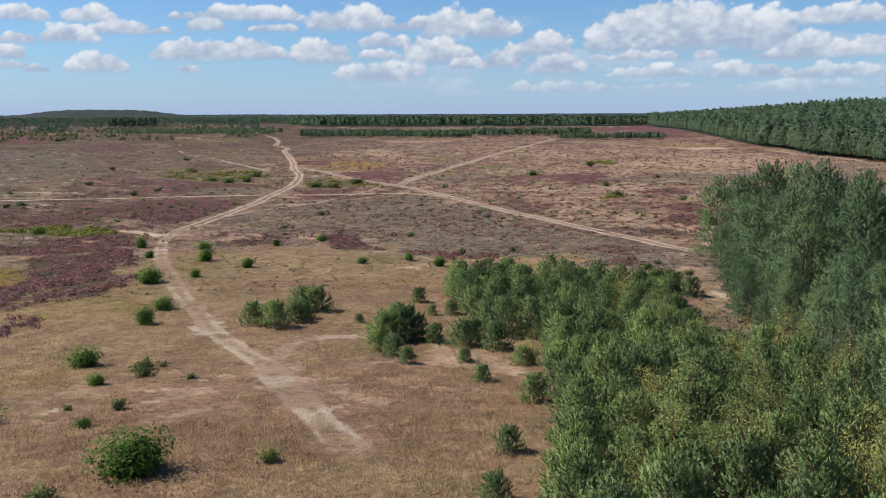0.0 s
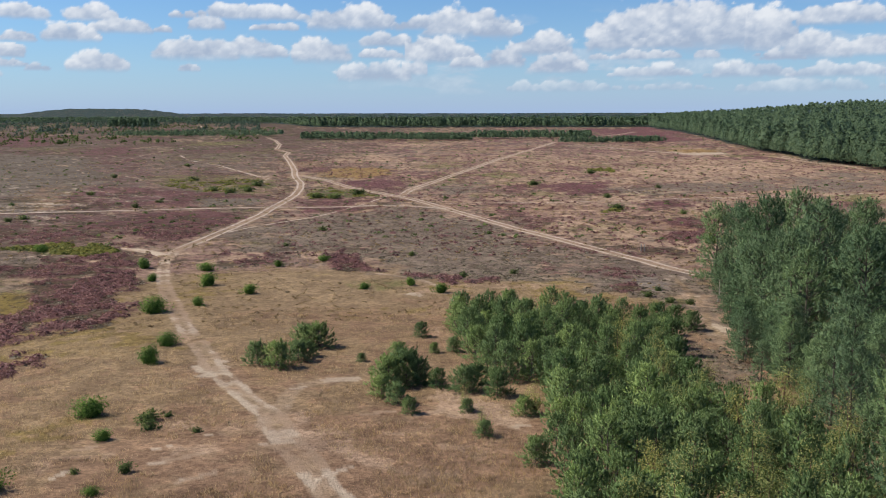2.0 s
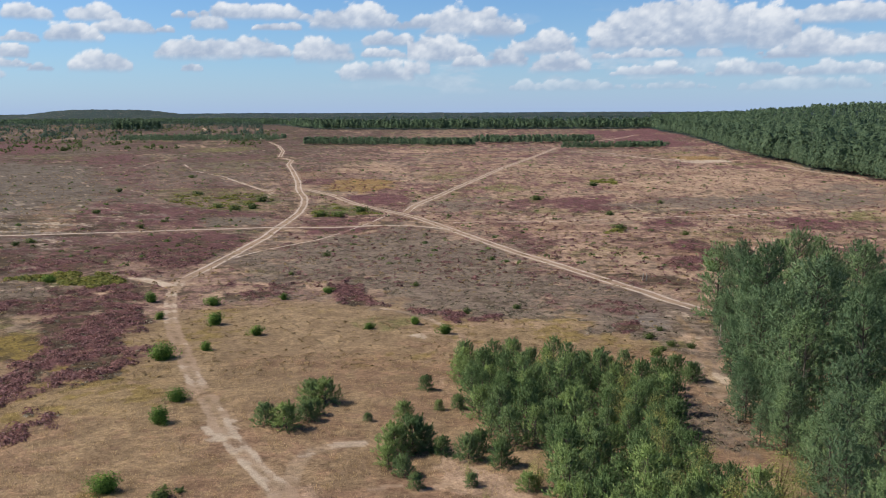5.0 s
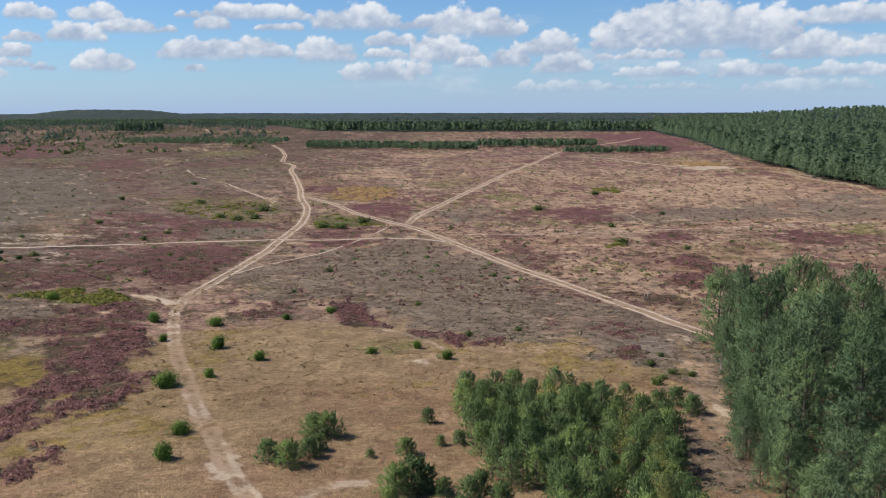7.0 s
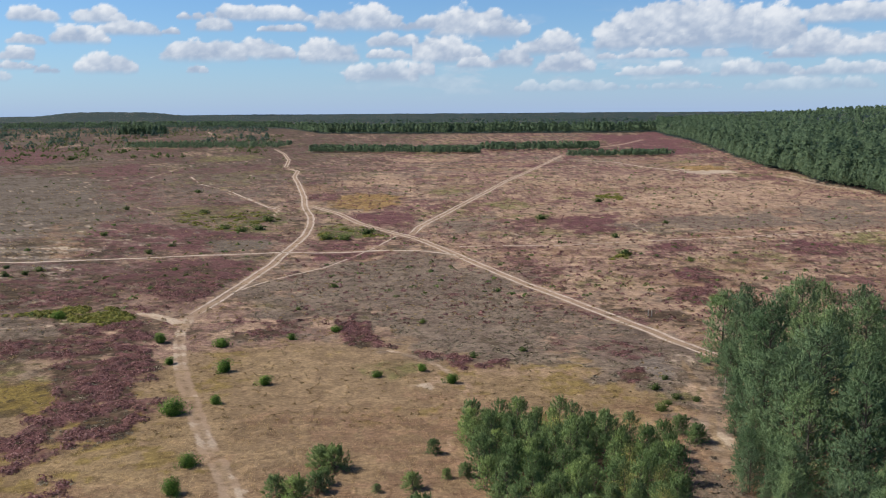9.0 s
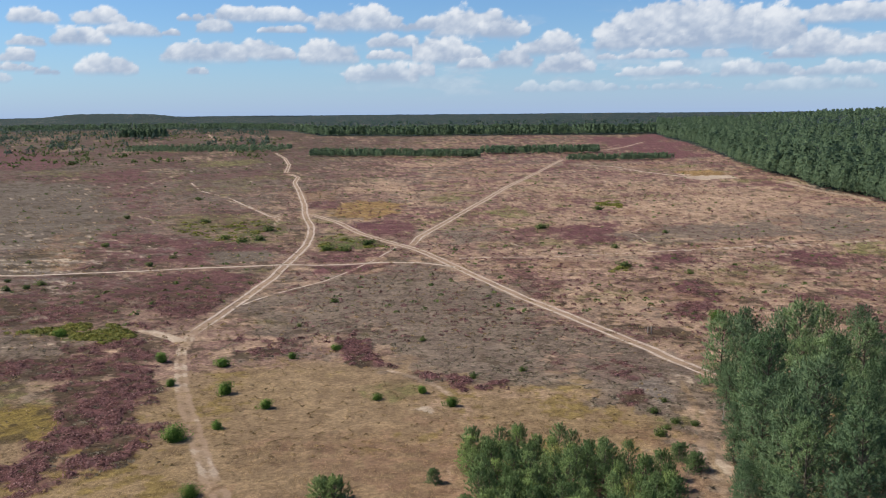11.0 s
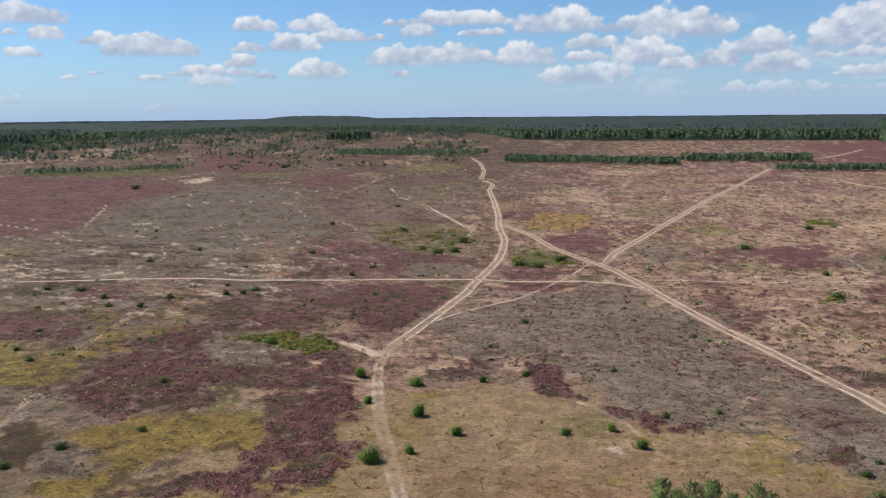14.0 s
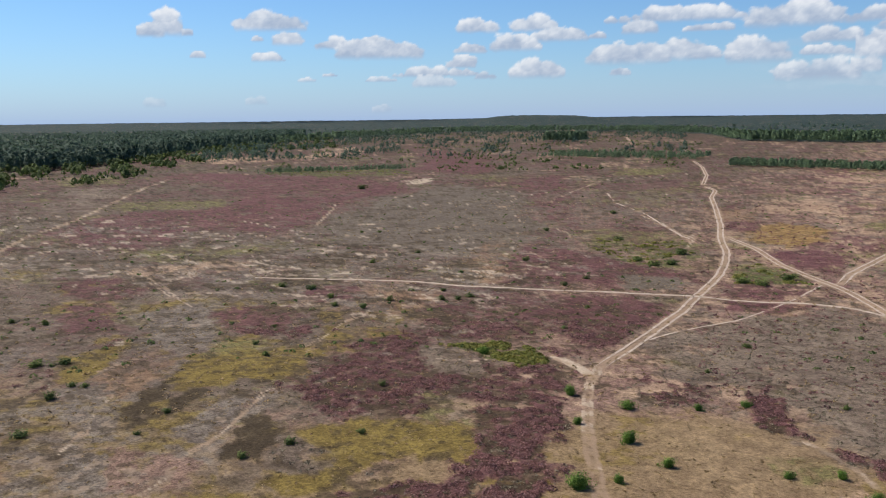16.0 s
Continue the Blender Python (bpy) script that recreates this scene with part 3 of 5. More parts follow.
patch("heather", [(-40.7, 81.5), (-33.4, 82.1), (-30.4, 77.6), (-29.7, 71.2), (-26.4, 65.4), (-29.7, 62.2), (-34.6, 67.6), (-37.0, 74.8)], 0.9)


def outline_depth(x, y, outline):
    """How far inside an outline each point lies (negative: outside)."""
    p = np.asarray(outline, float)
    q = np.roll(p, -1, axis=0)
    best, inside = np.full(x.shape, 1e9), np.zeros(x.shape, bool)
    for (ax, ay), (bx, by) in zip(p, q):
        ex, ey = bx - ax, by - ay
        t = np.clip(((x - ax) * ex + (y - ay) * ey) / (ex * ex + ey * ey + 1e-9), 0, 1)
        best = np.minimum(best, np.hypot(x - ax - t * ex, y - ay - t * ey))
        inside ^= ((ay > y) != (by > y)) & (x < (bx - ax) * (y - ay) / (by - ay + 1e-12) + ax)
    return np.where(inside, best, -best)


def line_distance(x, y, line):
    best = np.full(x.shape, 1e9)
    for (ax, ay), (bx, by) in zip(line[:-1], line[1:]):
        ex, ey = bx - ax, by - ay
        t = np.clip(((x - ax) * ex + (y - ay) * ey) / (ex * ex + ey * ey + 1e-9), 0, 1)
        best = np.minimum(best, np.hypot(x - ax - t * ex, y - ay - t * ey))
    return best


FOREST_AZ = [-180, -120, -75, -56, -53, -48, -43, -36, -28, -20, -12, -9.5, -2.4, 5, 12.4, 13.2, 14.5, 15.8, 17.7, 19.3, 20.8, 22.5, 24.7, 26.3, 40, 70, 120, 180]
FOREST_R = [600, 520, 560, 615, 611, 709, 967, 1250, 1600, 1650, 1350, 1010, 954, 976, 990, 830, 698, 575, 448, 388, 362, 320, 298, 272, 250, 290, 450, 600]


def forest_edge(az):
    return np.interp(az, FOREST_AZ, FOREST_R)


def canopy(x, y):
    """Height of the closed mass of branches below the treetops."""
    return 5.5 + 3.0 * vnoise(x / 9, y / 9, 91) + 3.0 * fbm(x / 120, y / 120, 93, 2)


GRAIN = {"path": 0.12, "sand": 0.3, "pale": 0.6, "rust": 0.62, "grass": 0.62, "yellow": 0.7, "heather": 0.7, "grey": 0.68, "dark": 0.7, "olive": 0.5}


def cover_at(x, y):
    """Colour and heather share of the ground cover at each place."""
    n_big, n_mid, n_small = fbm(x / 34, y / 34, 3), fbm(x / 11, y / 11, 9), fbm(x / 3.1, y / 3.1, 15)
    r = np.hypot(x, y)
    pal = {k: np.array(v) for k, v in PALETTE.items()}
    plain = smooth(86, 100, y + 8 * (n_mid - 0.5) + 30 * smooth(20, 45, -x) + np.where(x > 8, 4, 0))
    c = np.broadcast_to(pal["grass"], (*x.shape, 3)).copy()
    h = np.zeros(x.shape)
    grain = np.full(x.shape, 0.62)

    broken = {}

    def lay(cover, w):
        """Lay a cover over the ground, breaking soft weights up into ragged tufts and gaps."""
        nonlocal c, h, grain
        if cover not in broken:
            s = list(PALETTE).index(cover) * 11 + 500
            n = 0.45 * fbm(x / 4.2, y / 4.2, s, 3) + 0.55 * fbm(x / 1.1, y / 1.1, s + 5, 3)
            broken[cover] = np.clip((n - 0.5) * 2.9 + 0.5, 0.06, 0.94)
        crisp = 0.6 * smooth(1500, 700, r)
        w = w * (1 - crisp) + crisp * smooth(-0.055, 0.055, w - broken[cover])
        grain = grain * (1 - w) + w * GRAIN.get(cover, 0.86)
        w = w[..., None]
        c = c * (1 - w) + pal[cover] * w
        h = h * (1 - w[..., 0]) + w[..., 0] * (1.0 if cover == "heather" else 0.1 if cover == "dark" else 0.25 if cover == "grey" else 0.0)

    lay("pale", 0.55 * smooth(0.56, 0.72, n_mid) * (1 - plain))
    lay("rust", 0.55 * smooth(0.50, 0.68, n_big) * (1 - plain))
    lay("rust", 0.8 * (1 - plain) * smooth(-20, -6, x) * smooth(76, 60, y) * smooth(0.34, 0.5, n_mid))
    lay("yellow", 0.4 * (1 - plain) * smooth(12, 26, -x) * smooth(0.36, 0.54, n_mid))
    lay("yellow", 0.35 * (1 - plain) * smooth(58, 70, y) * smooth(0.42, 0.58, n_big))
    lay("heath", plain)
    lay("rust", 0.6 * plain * smooth(0.50, 0.60, fbm(x / 60, y / 25, 33)) * smooth(-60, -30, x))
    lay("grey", 0.75 * plain * smooth(0.46, 0.56, n_mid))
    lay("heather", 0.85 * plain * smooth(0.49, 0.57, 0.5 * n_big + 0.3 * n_mid + 0.2 * n_small + 0.05 * smooth(70, 150, -x)))
    lay("pale", 0.6 * plain * (0.3 + 0.7 * smooth(-110, -50, x)) * smooth(0.58, 0.66, fbm(x / 15, y / 8, 41) * 0.65 + 0.35 * n_small))
    lay("pale", 0.66 * plain * smooth(-15, 20, x) * smooth(0.34, 0.56, 0.6 * n_mid + 0.4 * n_small) * smooth(420, 300, y))
    lay("heather", 0.55 * plain * smooth(50, 110, -x) * smooth(0.40, 0.52, n_mid))
    lay("dark", 0.45 * plain * smooth(60, 170, -x))
    lay("dark", 0.55 * plain * smooth(0.58, 0.66, fbm(x / 2.4, y / 2.4, 43, 3)))
    lay("pale", 0.6 * plain * smooth(-70, -20, x) * smooth(0.58, 0.68, fbm(x / 2.2, y / 3.8, 47, 3) + 0.08 * (n_big - 0.5)))
    lay("heather", 0.6 * plain * smooth(-15, 20, x) * smooth(0.56, 0.63, 0.7 * fbm(x / 11, y / 15, 57) + 0.3 * n_small))
    lay("grey", 0.5 * plain * smooth(110, 190, -x) * smooth(0.42, 0.56, fbm(x / 45, y / 45, 59)))
    far_west = smooth(45, 90, -x) * plain
    lay("heather", 0.65 * far_west * smooth(0.53, 0.60, 0.6 * fbm(x / 30, y / 40, 63) + 0.4 * n_mid))
    lay("grass_green", 0.5 * far_west * smooth(0.56, 0.64, 0.7 * fbm(x / 26, y / 34, 64) + 0.3 * n_small))
    lay("dark", 0.55 * plain * smooth(130, 210, -x) * smooth(330, 250, y))
    lay("dark", 0.55 * far_west * smooth(300, 480, r) * smooth(0.44, 0.56, fbm(x / 40, y / 70, 65)))
    lay("olive", 0.5 * far_west)
    lay("heather", 0.5 * far_west * smooth(280, 420, r) * smooth(0.36, 0.5, n_big))
    lay("dark", 0.35 * far_west * smooth(300, 430, r))
    lay("dark", 0.3 * plain * smooth(480, 620, r))
    lay("pale", 0.35 * far_west * smooth(330, 420, r) * smooth(0.60, 0.66, fbm(x / 24, y / 60, 68)))
    lay("grass_green", 0.35 * plain * smooth(0.63, 0.70, fbm(x / 22, y / 16, 52)))
    # the disturbed, patchy ground on the west side
    west = smooth(38, 52, -x) * smooth(130, 105, y)
    lay("grey", 0.45 * west)
    lay("yellow", 0.7 * west * smooth(0.52, 0.62, fbm(x / 14, y / 14, 61)))
    lay("lichen", 0.7 * west * smooth(0.56, 0.66, fbm(x / 12, y / 17, 66)))
    for cover, outline, strength in PATCHES:
        p = np.asarray(outline, float)
        size = max(1.0, math.sqrt(np.ptp(p[:, 0]) * np.ptp(p[:, 1])))
        near = (x > p[:, 0].min() - size * 0.4) & (x < p[:, 0].max() + size * 0.4) & (y > p[:, 1].min() - size * 0.4) & (y < p[:, 1].max() + size * 0.4)
        if not near.any():
            continue
        xs, ys = x[near], y[near]
        k = max(0.8, size / 6)
        wx = xs + 0.9 * k * (fbm(xs / k, ys / k, 101) - 0.5) * 2
        wy = ys + 0.9 * k * (fbm(xs / k, ys / k, 131) - 0.5) * 2
        edge = np.clip(size * 0.08, 0.5, 7.0)
        w = smooth(-edge, edge, outline_depth(wx, wy, outline) + edge * 1.6 * (fbm(xs / 1.7, ys / 1.7, 151) - 0.5))
        hole = {"heather": smooth(0.74, 0.62, n_small[near]), "bracken": smooth(0.46, 0.58, n_small[near]), "grey": smooth(0.74, 0.60, n_mid[near]), "pale": smooth(0.3, 0.5, n_small[near])}.get(cover, 1.0)
        full = np.zeros(x.shape)
        full[near] = strength * w * np.maximum(hole, 0.35)
        lay(cover, full)
    lay("dark", 0.26 * smooth(26, 44, -x) * smooth(30, 55, y))
    # bare streaks and dark low growth over the open strip west of the crossing
    strip = smooth(48, 75, -x) * smooth(104, 120, y) * smooth(215, 170, y)
    lay("lichen", 0.45 * strip * smooth(0.52, 0.62, fbm(x / 8, y / 3.4, 73)))
    lay("sand", 0.5 * strip * smooth(0.62, 0.70, fbm(x / 5, y / 2.6, 76)))
    lay("dark", 0.7 * strip * smooth(0.56, 0.64, fbm(x / 6, y / 3.2, 79)))
    for width, line in TRACKS:
        p = np.asarray(line, float)
        near = (x > p[:, 0].min() - 9) & (x < p[:, 0].max() + 9) & (y > p[:, 1].min() - 9) & (y < p[:, 1].max() + 9)
        if near.any():
            xs, ys = x[near], y[near]
            d = line_distance(xs + 1.2 * (n_mid[near] - 0.5), ys, line)
            full = np.zeros(x.shape)
            full[near] = (0.85 if width >= 1.55 else 0.4) * smooth(width * 0.8, width * 0.45, d + 1.1 * (n_small[near] - 0.5))
            lay("path", full)
            h[near] *= smooth(width * 0.9, width * 1.6, d)
    for width, line, strength in WORN:
        p = np.asarray(line, float)
        near = (x > p[:, 0].min() - 4) & (x < p[:, 0].max() + 4) & (y > p[:, 1].min() - 4) & (y < p[:, 1].max() + 4)
        if near.any():
            xs, ys = x[near], y[near]
            d = line_distance(xs + 0.9 * (n_mid[near] - 0.5), ys + 0.5 * (n_small[near] - 0.5), line)
            full = np.zeros(x.shape)
            band_ = strength * smooth(width, width * 0.7, d + 0.35 * (n_small[near] - 0.5)) * (0.75 + 0.25 * smooth(0.3, 0.5, fbm(xs / 4, ys / 4, 171)))
            rut = np.exp(-((d - 0.6 * width) / (0.3 * width)) ** 2) if width > 0.7 else np.ones(d.shape)
            full[near] = band_ * (0.8 + 0.2 * rut)
            lay("path", full)
            if width > 0.7:
                crown = np.zeros(x.shape)
                crown[near] = 0.5 * smooth(width * 0.35, width * 0.1, d + 0.25 * (n_small[near] - 0.5))
                lay("grass", crown)
            gleam = np.zeros(x.shape)
            gleam[near] = 0.45 + 0.55 * rut
            lay("sand", full * gleam * smooth(0.40, 0.56, n_small))
    az = np.degrees(np.arctan2(x, y))
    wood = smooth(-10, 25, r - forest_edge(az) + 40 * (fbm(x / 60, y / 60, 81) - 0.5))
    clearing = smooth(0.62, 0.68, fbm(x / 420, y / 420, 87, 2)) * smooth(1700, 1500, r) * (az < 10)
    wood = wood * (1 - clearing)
    # dark speckle in the heather colour imitates the shade between its clumps
    lay("dark", 0.7 * h * smooth(0.42, 0.56, fbm(x / 1.2, y / 1.2, 89, 3)) * smooth(260, 120, r))
    # dark green carries the shade between trees, which this smooth sheet cannot cast
    lay("shaded_forest", wood)
    return c, h, wood, grain


def build_ground():
    near = np.arange(12, 48, 0.33)
    fall = np.concatenate([np.arange(875, 520, -4.0), np.arange(520, 120, -2.0), np.arange(120, 8.7, -1.5)])
    radii = np.concatenate([[0.0, 3.0, 7.0], near, 28 * 1502 / fall, [4900.0]])
    angles = np.radians(np.concatenate([np.arange(-60, 31, 0.135), np.arange(31, 300, 3.0)]))
    nr, na = len(radii), len(angles)
    R, A = np.meshgrid(radii, angles, indexing="ij")
    x, y = R * np.sin(A) - 0.4, R * np.cos(A) - 0.6
    c, h, wood, grain = cover_at(x.ravel(), y.ravel())
    z = height(x, y)
    xs, ys = x.ravel(), y.ravel()
    z = z.ravel() + 0.10 * (fbm(xs / 2.3, ys / 2.3, 21) - 0.5) * smooth(600, 200, R.ravel())
    z += h * (0.28 * fbm(xs / 0.9, ys / 0.9, 27, 3)) * smooth(500, 100, R.ravel())
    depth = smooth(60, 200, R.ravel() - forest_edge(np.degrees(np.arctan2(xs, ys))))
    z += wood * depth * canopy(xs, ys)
    verts = np.column_stack([xs, ys, z])
    i, j = np.meshgrid(np.arange(nr - 1), np.arange(na), indexing="ij")
    k = (j + 1) % na
    faces = np.stack([i * na + j, i * na + k, (i + 1) * na + k, (i + 1) * na + j], -1).reshape(-1, 4)[:, ::-1]
    me = mesh_from("ground", verts, faces, flat=False)
    col = me.attributes.new("cover", "FLOAT_COLOR", "POINT")
    col.data.foreach_set("color", np.column_stack([c, grain]).astype(np.float32).ravel())
    ob = new("ground", me)
    me.materials.append(M_GROUND)
    return tagged(ob, "dry heath of tan grass, purple heather and far woods", "ground", kind="structure")


def build_track(width, line, index):
    """Two worn wheel ruts, or one footworn strip, of bare sand laid over the heath."""
    p = np.asarray(line, float)
    seg = np.hypot(*np.diff(p, axis=0).T)
    at = np.concatenate([[0], np.cumsum(seg)])
    step = 0.7 if width < 3 else 1.5
    s = np.arange(0, at[-1], step)
    if len(s) < 3:
        return
    cx, cy = np.interp(s, at, p[:, 0]), np.interp(s, at, p[:, 1])
    if len(s) > 24:
        w = np.hanning(11) / np.hanning(11).sum()
        cx, cy = np.convolve(np.pad(cx, 5, mode="reflect", reflect_type="odd"), w, "valid"), np.convolve(np.pad(cy, 5, mode="reflect", reflect_type="odd"), w, "valid")
    dx, dy = np.gradient(cx), np.gradient(cy)
    n = np.hypot(dx, dy)
    nx, ny = dy / n, -dx / n
    taper = smooth(-0.5, 9, s) * smooth(-0.5, 9, s[-1] - s) if width >= 1.55 else 1.0
    wob = 0.5 * (fbm(s / 6, s * 0 + index * 7.7, 5) - 0.5)
    ruts = ((-0.66, 0.22), (0.66, 0.22)) if width >= 1.55 else ((0.0, width * 0.42),)
    for off, half in ruts:
        a = off - half * taper * (0.45 + 1.1 * fbm(s / 2.6, s * 0 + off + index, 6)) + wob
        b = off + half * taper * (0.45 + 1.1 * fbm(s / 2.6, s * 0 + off + index + 50, 8)) + wob
        left = np.column_stack([cx + nx * a, cy + ny * a])
        right = np.column_stack([cx + nx * b, cy + ny * b])
        xy = np.concatenate([left, (left + right) / 2, right])
        z = height(xy[:, 0], xy[:, 1]) + 0.055
        m = len(s)
        q = np.arange(m - 1)
        faces = np.concatenate([np.stack([q, q + 1, m + q + 1, m + q], -1), np.stack([m + q, m + q + 1, 2 * m + q + 1, 2 * m + q], -1)])
        keep = np.repeat(True, len(faces))
        if width < 1.55:
            gap = fbm(s[:-1] / 4, s[:-1] * 0 + index * 3.1, 12) < (0.56 if width < 1.0 else 0.7)
            keep = np.concatenate([gap, gap])
        me = mesh_from("track", np.column_stack([xy, z]), faces[keep], flat=False)
        ob = new("track", me)
        me.materials.append(M_SAND)
        tagged(ob, "worn strip of bare pale sand across the heath", "track", kind="structure")


# faint sandy trails of animals and water over the heath
trail_rng = np.random.default_rng(91)
for x0, x1, y0, y1, count in ((-190, -45, 60, 330, 34), (10, 110, 130, 380, 16)):
    for _ in range(count):
        px, py, way = trail_rng.uniform(x0, x1), trail_rng.uniform(y0, y1), trail_rng.uniform(-0.9, 0.9)
        line = [(px, py)]
        for _ in range(int(trail_rng.integers(3, 8))):
            way += trail_rng.normal() * 0.35
            px, py = px + 5 * math.sin(way), py + 5 * math.cos(way)
            line.append((px, py))
        worn(trail_rng.uniform(0.2, 0.45), line, trail_rng.uniform(0.3, 0.7))


build_ground()
for i, (width, line) in enumerate(TRACKS):
    build_track(width, line, i)

# ---- plants ----
def part(name, me, mat, parent, label=""):
    ob = new(name, me)
    me.materials.append(mat)
    ob.parent = parent
    if label:
        tagged(ob, label)
    return ob


def brushes(rng, base, way, length, count, width, needle, low=25, high=70):
    """Shoots covered with flat needle tufts, one triangle each."""
    n = len(base)
    t = rng.random((n, count, 1)) ** 0.8
    root = base[:, None] + way[:, None] * length[:, None, None] * t
    side = unit(np.cross(way[:, None], rng.normal(size=(n, count, 3))))
    ang = np.radians(rng.uniform(low, high, (n, count, 1))) * (1.05 - 0.65 * t)
    d = way[:, None] * np.cos(ang) + side * np.sin(ang)
    tip = root + d * needle * rng.uniform(0.7, 1.25, (n, count, 1))
    across = unit(np.cross(d, rng.normal(size=(n, count, 3)))) * width / 2
    return np.stack([root - across, root + across, tip], 2).reshape(-1, 3)


def rounded(verts, corners, centre_z, top, blend=0.65, mids=None):
    """Faces turned outwards from a plant's middle, and soft normals that follow its rounded form and its boughs."""
    f = verts.reshape(-1, corners, 3)
    mid = f.mean(1)
    out = mid - np.column_stack([np.zeros(len(mid)), np.zeros(len(mid)), np.clip(mid[:, 2] - 0.35 * top, 0.1 * top, centre_z)])
    out = unit(out)
    if mids is not None:
        out = unit(0.8 * out + 0.6 * unit(mid - mids))
    own = unit(np.cross(f[:, 1] - f[:, 0], f[:, 2] - f[:, 0]))
    turned = (own * out).sum(1) < 0
    f[turned] = f[turned][:, ::-1]
    own[turned] *= -1
    n = unit(out * blend + own * (1 - blend))
    return f.reshape(-1, 3), np.repeat(n, corners, axis=0)


def leaves(rng, centre, out, size):
    """Small folded leaves, two triangles each, facing mostly outwards and up."""
    n = len(centre)
    normal = unit(out * 0.7 + np.array([0, 0, 0.6]) + rng.normal(size=(n, 3)) * 0.55)
    a = unit(np.cross(normal, rng.normal(size=(n, 3))))
    b = np.cross(normal, a)
    s = size * rng.uniform(0.6, 1.3, (n, 1))
    return np.stack([centre - a * s, centre + b * s * 0.55 + normal * s * 0.15, centre + a * s, centre - b * s * 0.55 + normal * s * 0.15], 1).reshape(-1, 3)


def make_pine(name, label, seed, tall, radius, bare, whorls, limbs, shoots, count, width, needle, shape, mat, lean=0.0):
    """A pine: tapered trunk with limbs in whorls, and a crown of needle brushes."""
    rng = np.random.default_rng(seed)
    tree = tagged(new(name), label, "tree")
    bend = rng.uniform(-1, 1, 2) * lean
    zs = np.linspace(-0.15, tall * 0.97, 9)
    thick = 0.018 * tall + 0.012
    paths = [np.column_stack([bend[0] * (zs / tall) ** 2, bend[1] * (zs / tall) ** 2, zs, thick * (1.02 - zs / tall) + 0.006])]
    base, way, length, boughs = [], [], [], []
    for i in range(whorls):
        u = (i + 0.5 + rng.uniform(-0.3, 0.3)) / whorls
        z = bare + (tall - bare) * u
        if shape == "cone":
            reach = radius * (1 - u) ** 0.62 * (0.9 + 0.1 * min(1.0, u * 6)) + 0.04
        else:
            reach = radius * (1 - u ** 1.8) ** 0.8 * (0.8 + 0.2 * min(1.0, u * 4)) + 0.1
        turn = rng.uniform(0, 6.28)
        m = limbs if u < 0.85 else max(3, limbs - 2)
        for j in range(m):
            az = turn + 6.283 * j / m + rng.uniform(-0.35, 0.35)
            l = reach * rng.uniform(0.65, 1.15)
            rise = rng.uniform(-0.38, 0.0) + 0.95 * min(1.0, u * 1.6) - (0.12 if shape == "cone" else 0.0)
            out = np.array([math.cos(az), math.sin(az), rise])
            o = np.array([bend[0] * (z / tall) ** 2, bend[1] * (z / tall) ** 2, z])
            ts = np.linspace(0, 1, 2)[:, None]
            line = o + out * l * ts + np.array([0, 0, 0.1 * l]) * ts ** 2
            paths.append(np.column_stack([line, thick * 0.22 * (1.1 - ts[:, 0])]))
            k = max(2, int(round(shoots * (0.45 + 0.55 * l / radius))))
            f = rng.uniform(0.15, 1.0, k) ** (0.75 if shape == "cone" else 0.5)
            f[0] = 1.0
            pos = o + out * l * f[:, None] + np.array([0, 0, 0.1 * l]) * f[:, None] ** 2
            if shape != "cone":
                pos = pos + rng.normal(size=(k, 3)) * np.array([0.24, 0.24, 0.09]) * (f[:, None] > 0.45)
            boughs.append(np.repeat((o + out * l * 0.72 - np.array([0, 0, 0.12 * radius]))[None], k, axis=0))
            side = rng.normal(size=(k, 3)) * (0.35 if shape == "cone" else 0.55)
            d = unit(unit(out[None]) * (0.6 if shape == "cone" else 0.55) + side * 0.85 + np.array([0, 0, 0.35 + 1.1 * u if shape == "cone" else 0.85]))
            base.append(pos)
            way.append(d)
            length.append(rng.uniform(0.7, 1.3, k) * needle * (2.6 if shape == "cone" else 2.4))
    base.append(np.array([[bend[0], bend[1], tall * 0.88]] * 3))
    way.append(unit(np.array([[0, 0, 1.0], [0.3, 0, 1], [-0.2, 0.3, 1]])))
    length.append(np.full(3, tall * (0.17 if shape == "cone" else 0.1)))
    boughs.append(np.array([[bend[0], bend[1], tall * 0.8]] * 3))
    v = brushes(rng, np.concatenate(base), np.concatenate(way), np.concatenate(length), count, width, needle, *((20, 62) if shape == "cone" else (30, 85)))
    part("trunk", mesh_from("trunk", *tubes(paths, 3), flat=False), M_DARKBARK, tree, "scaly brown bark")
    v, soft = rounded(v, 3, tall * 0.8, tall, mids=np.repeat(np.concatenate(boughs), count, axis=0))
    part("crown", mesh_from("crown", v, np.arange(len(v)).reshape(-1, 3), normals=soft), mat, tree)
    return tree


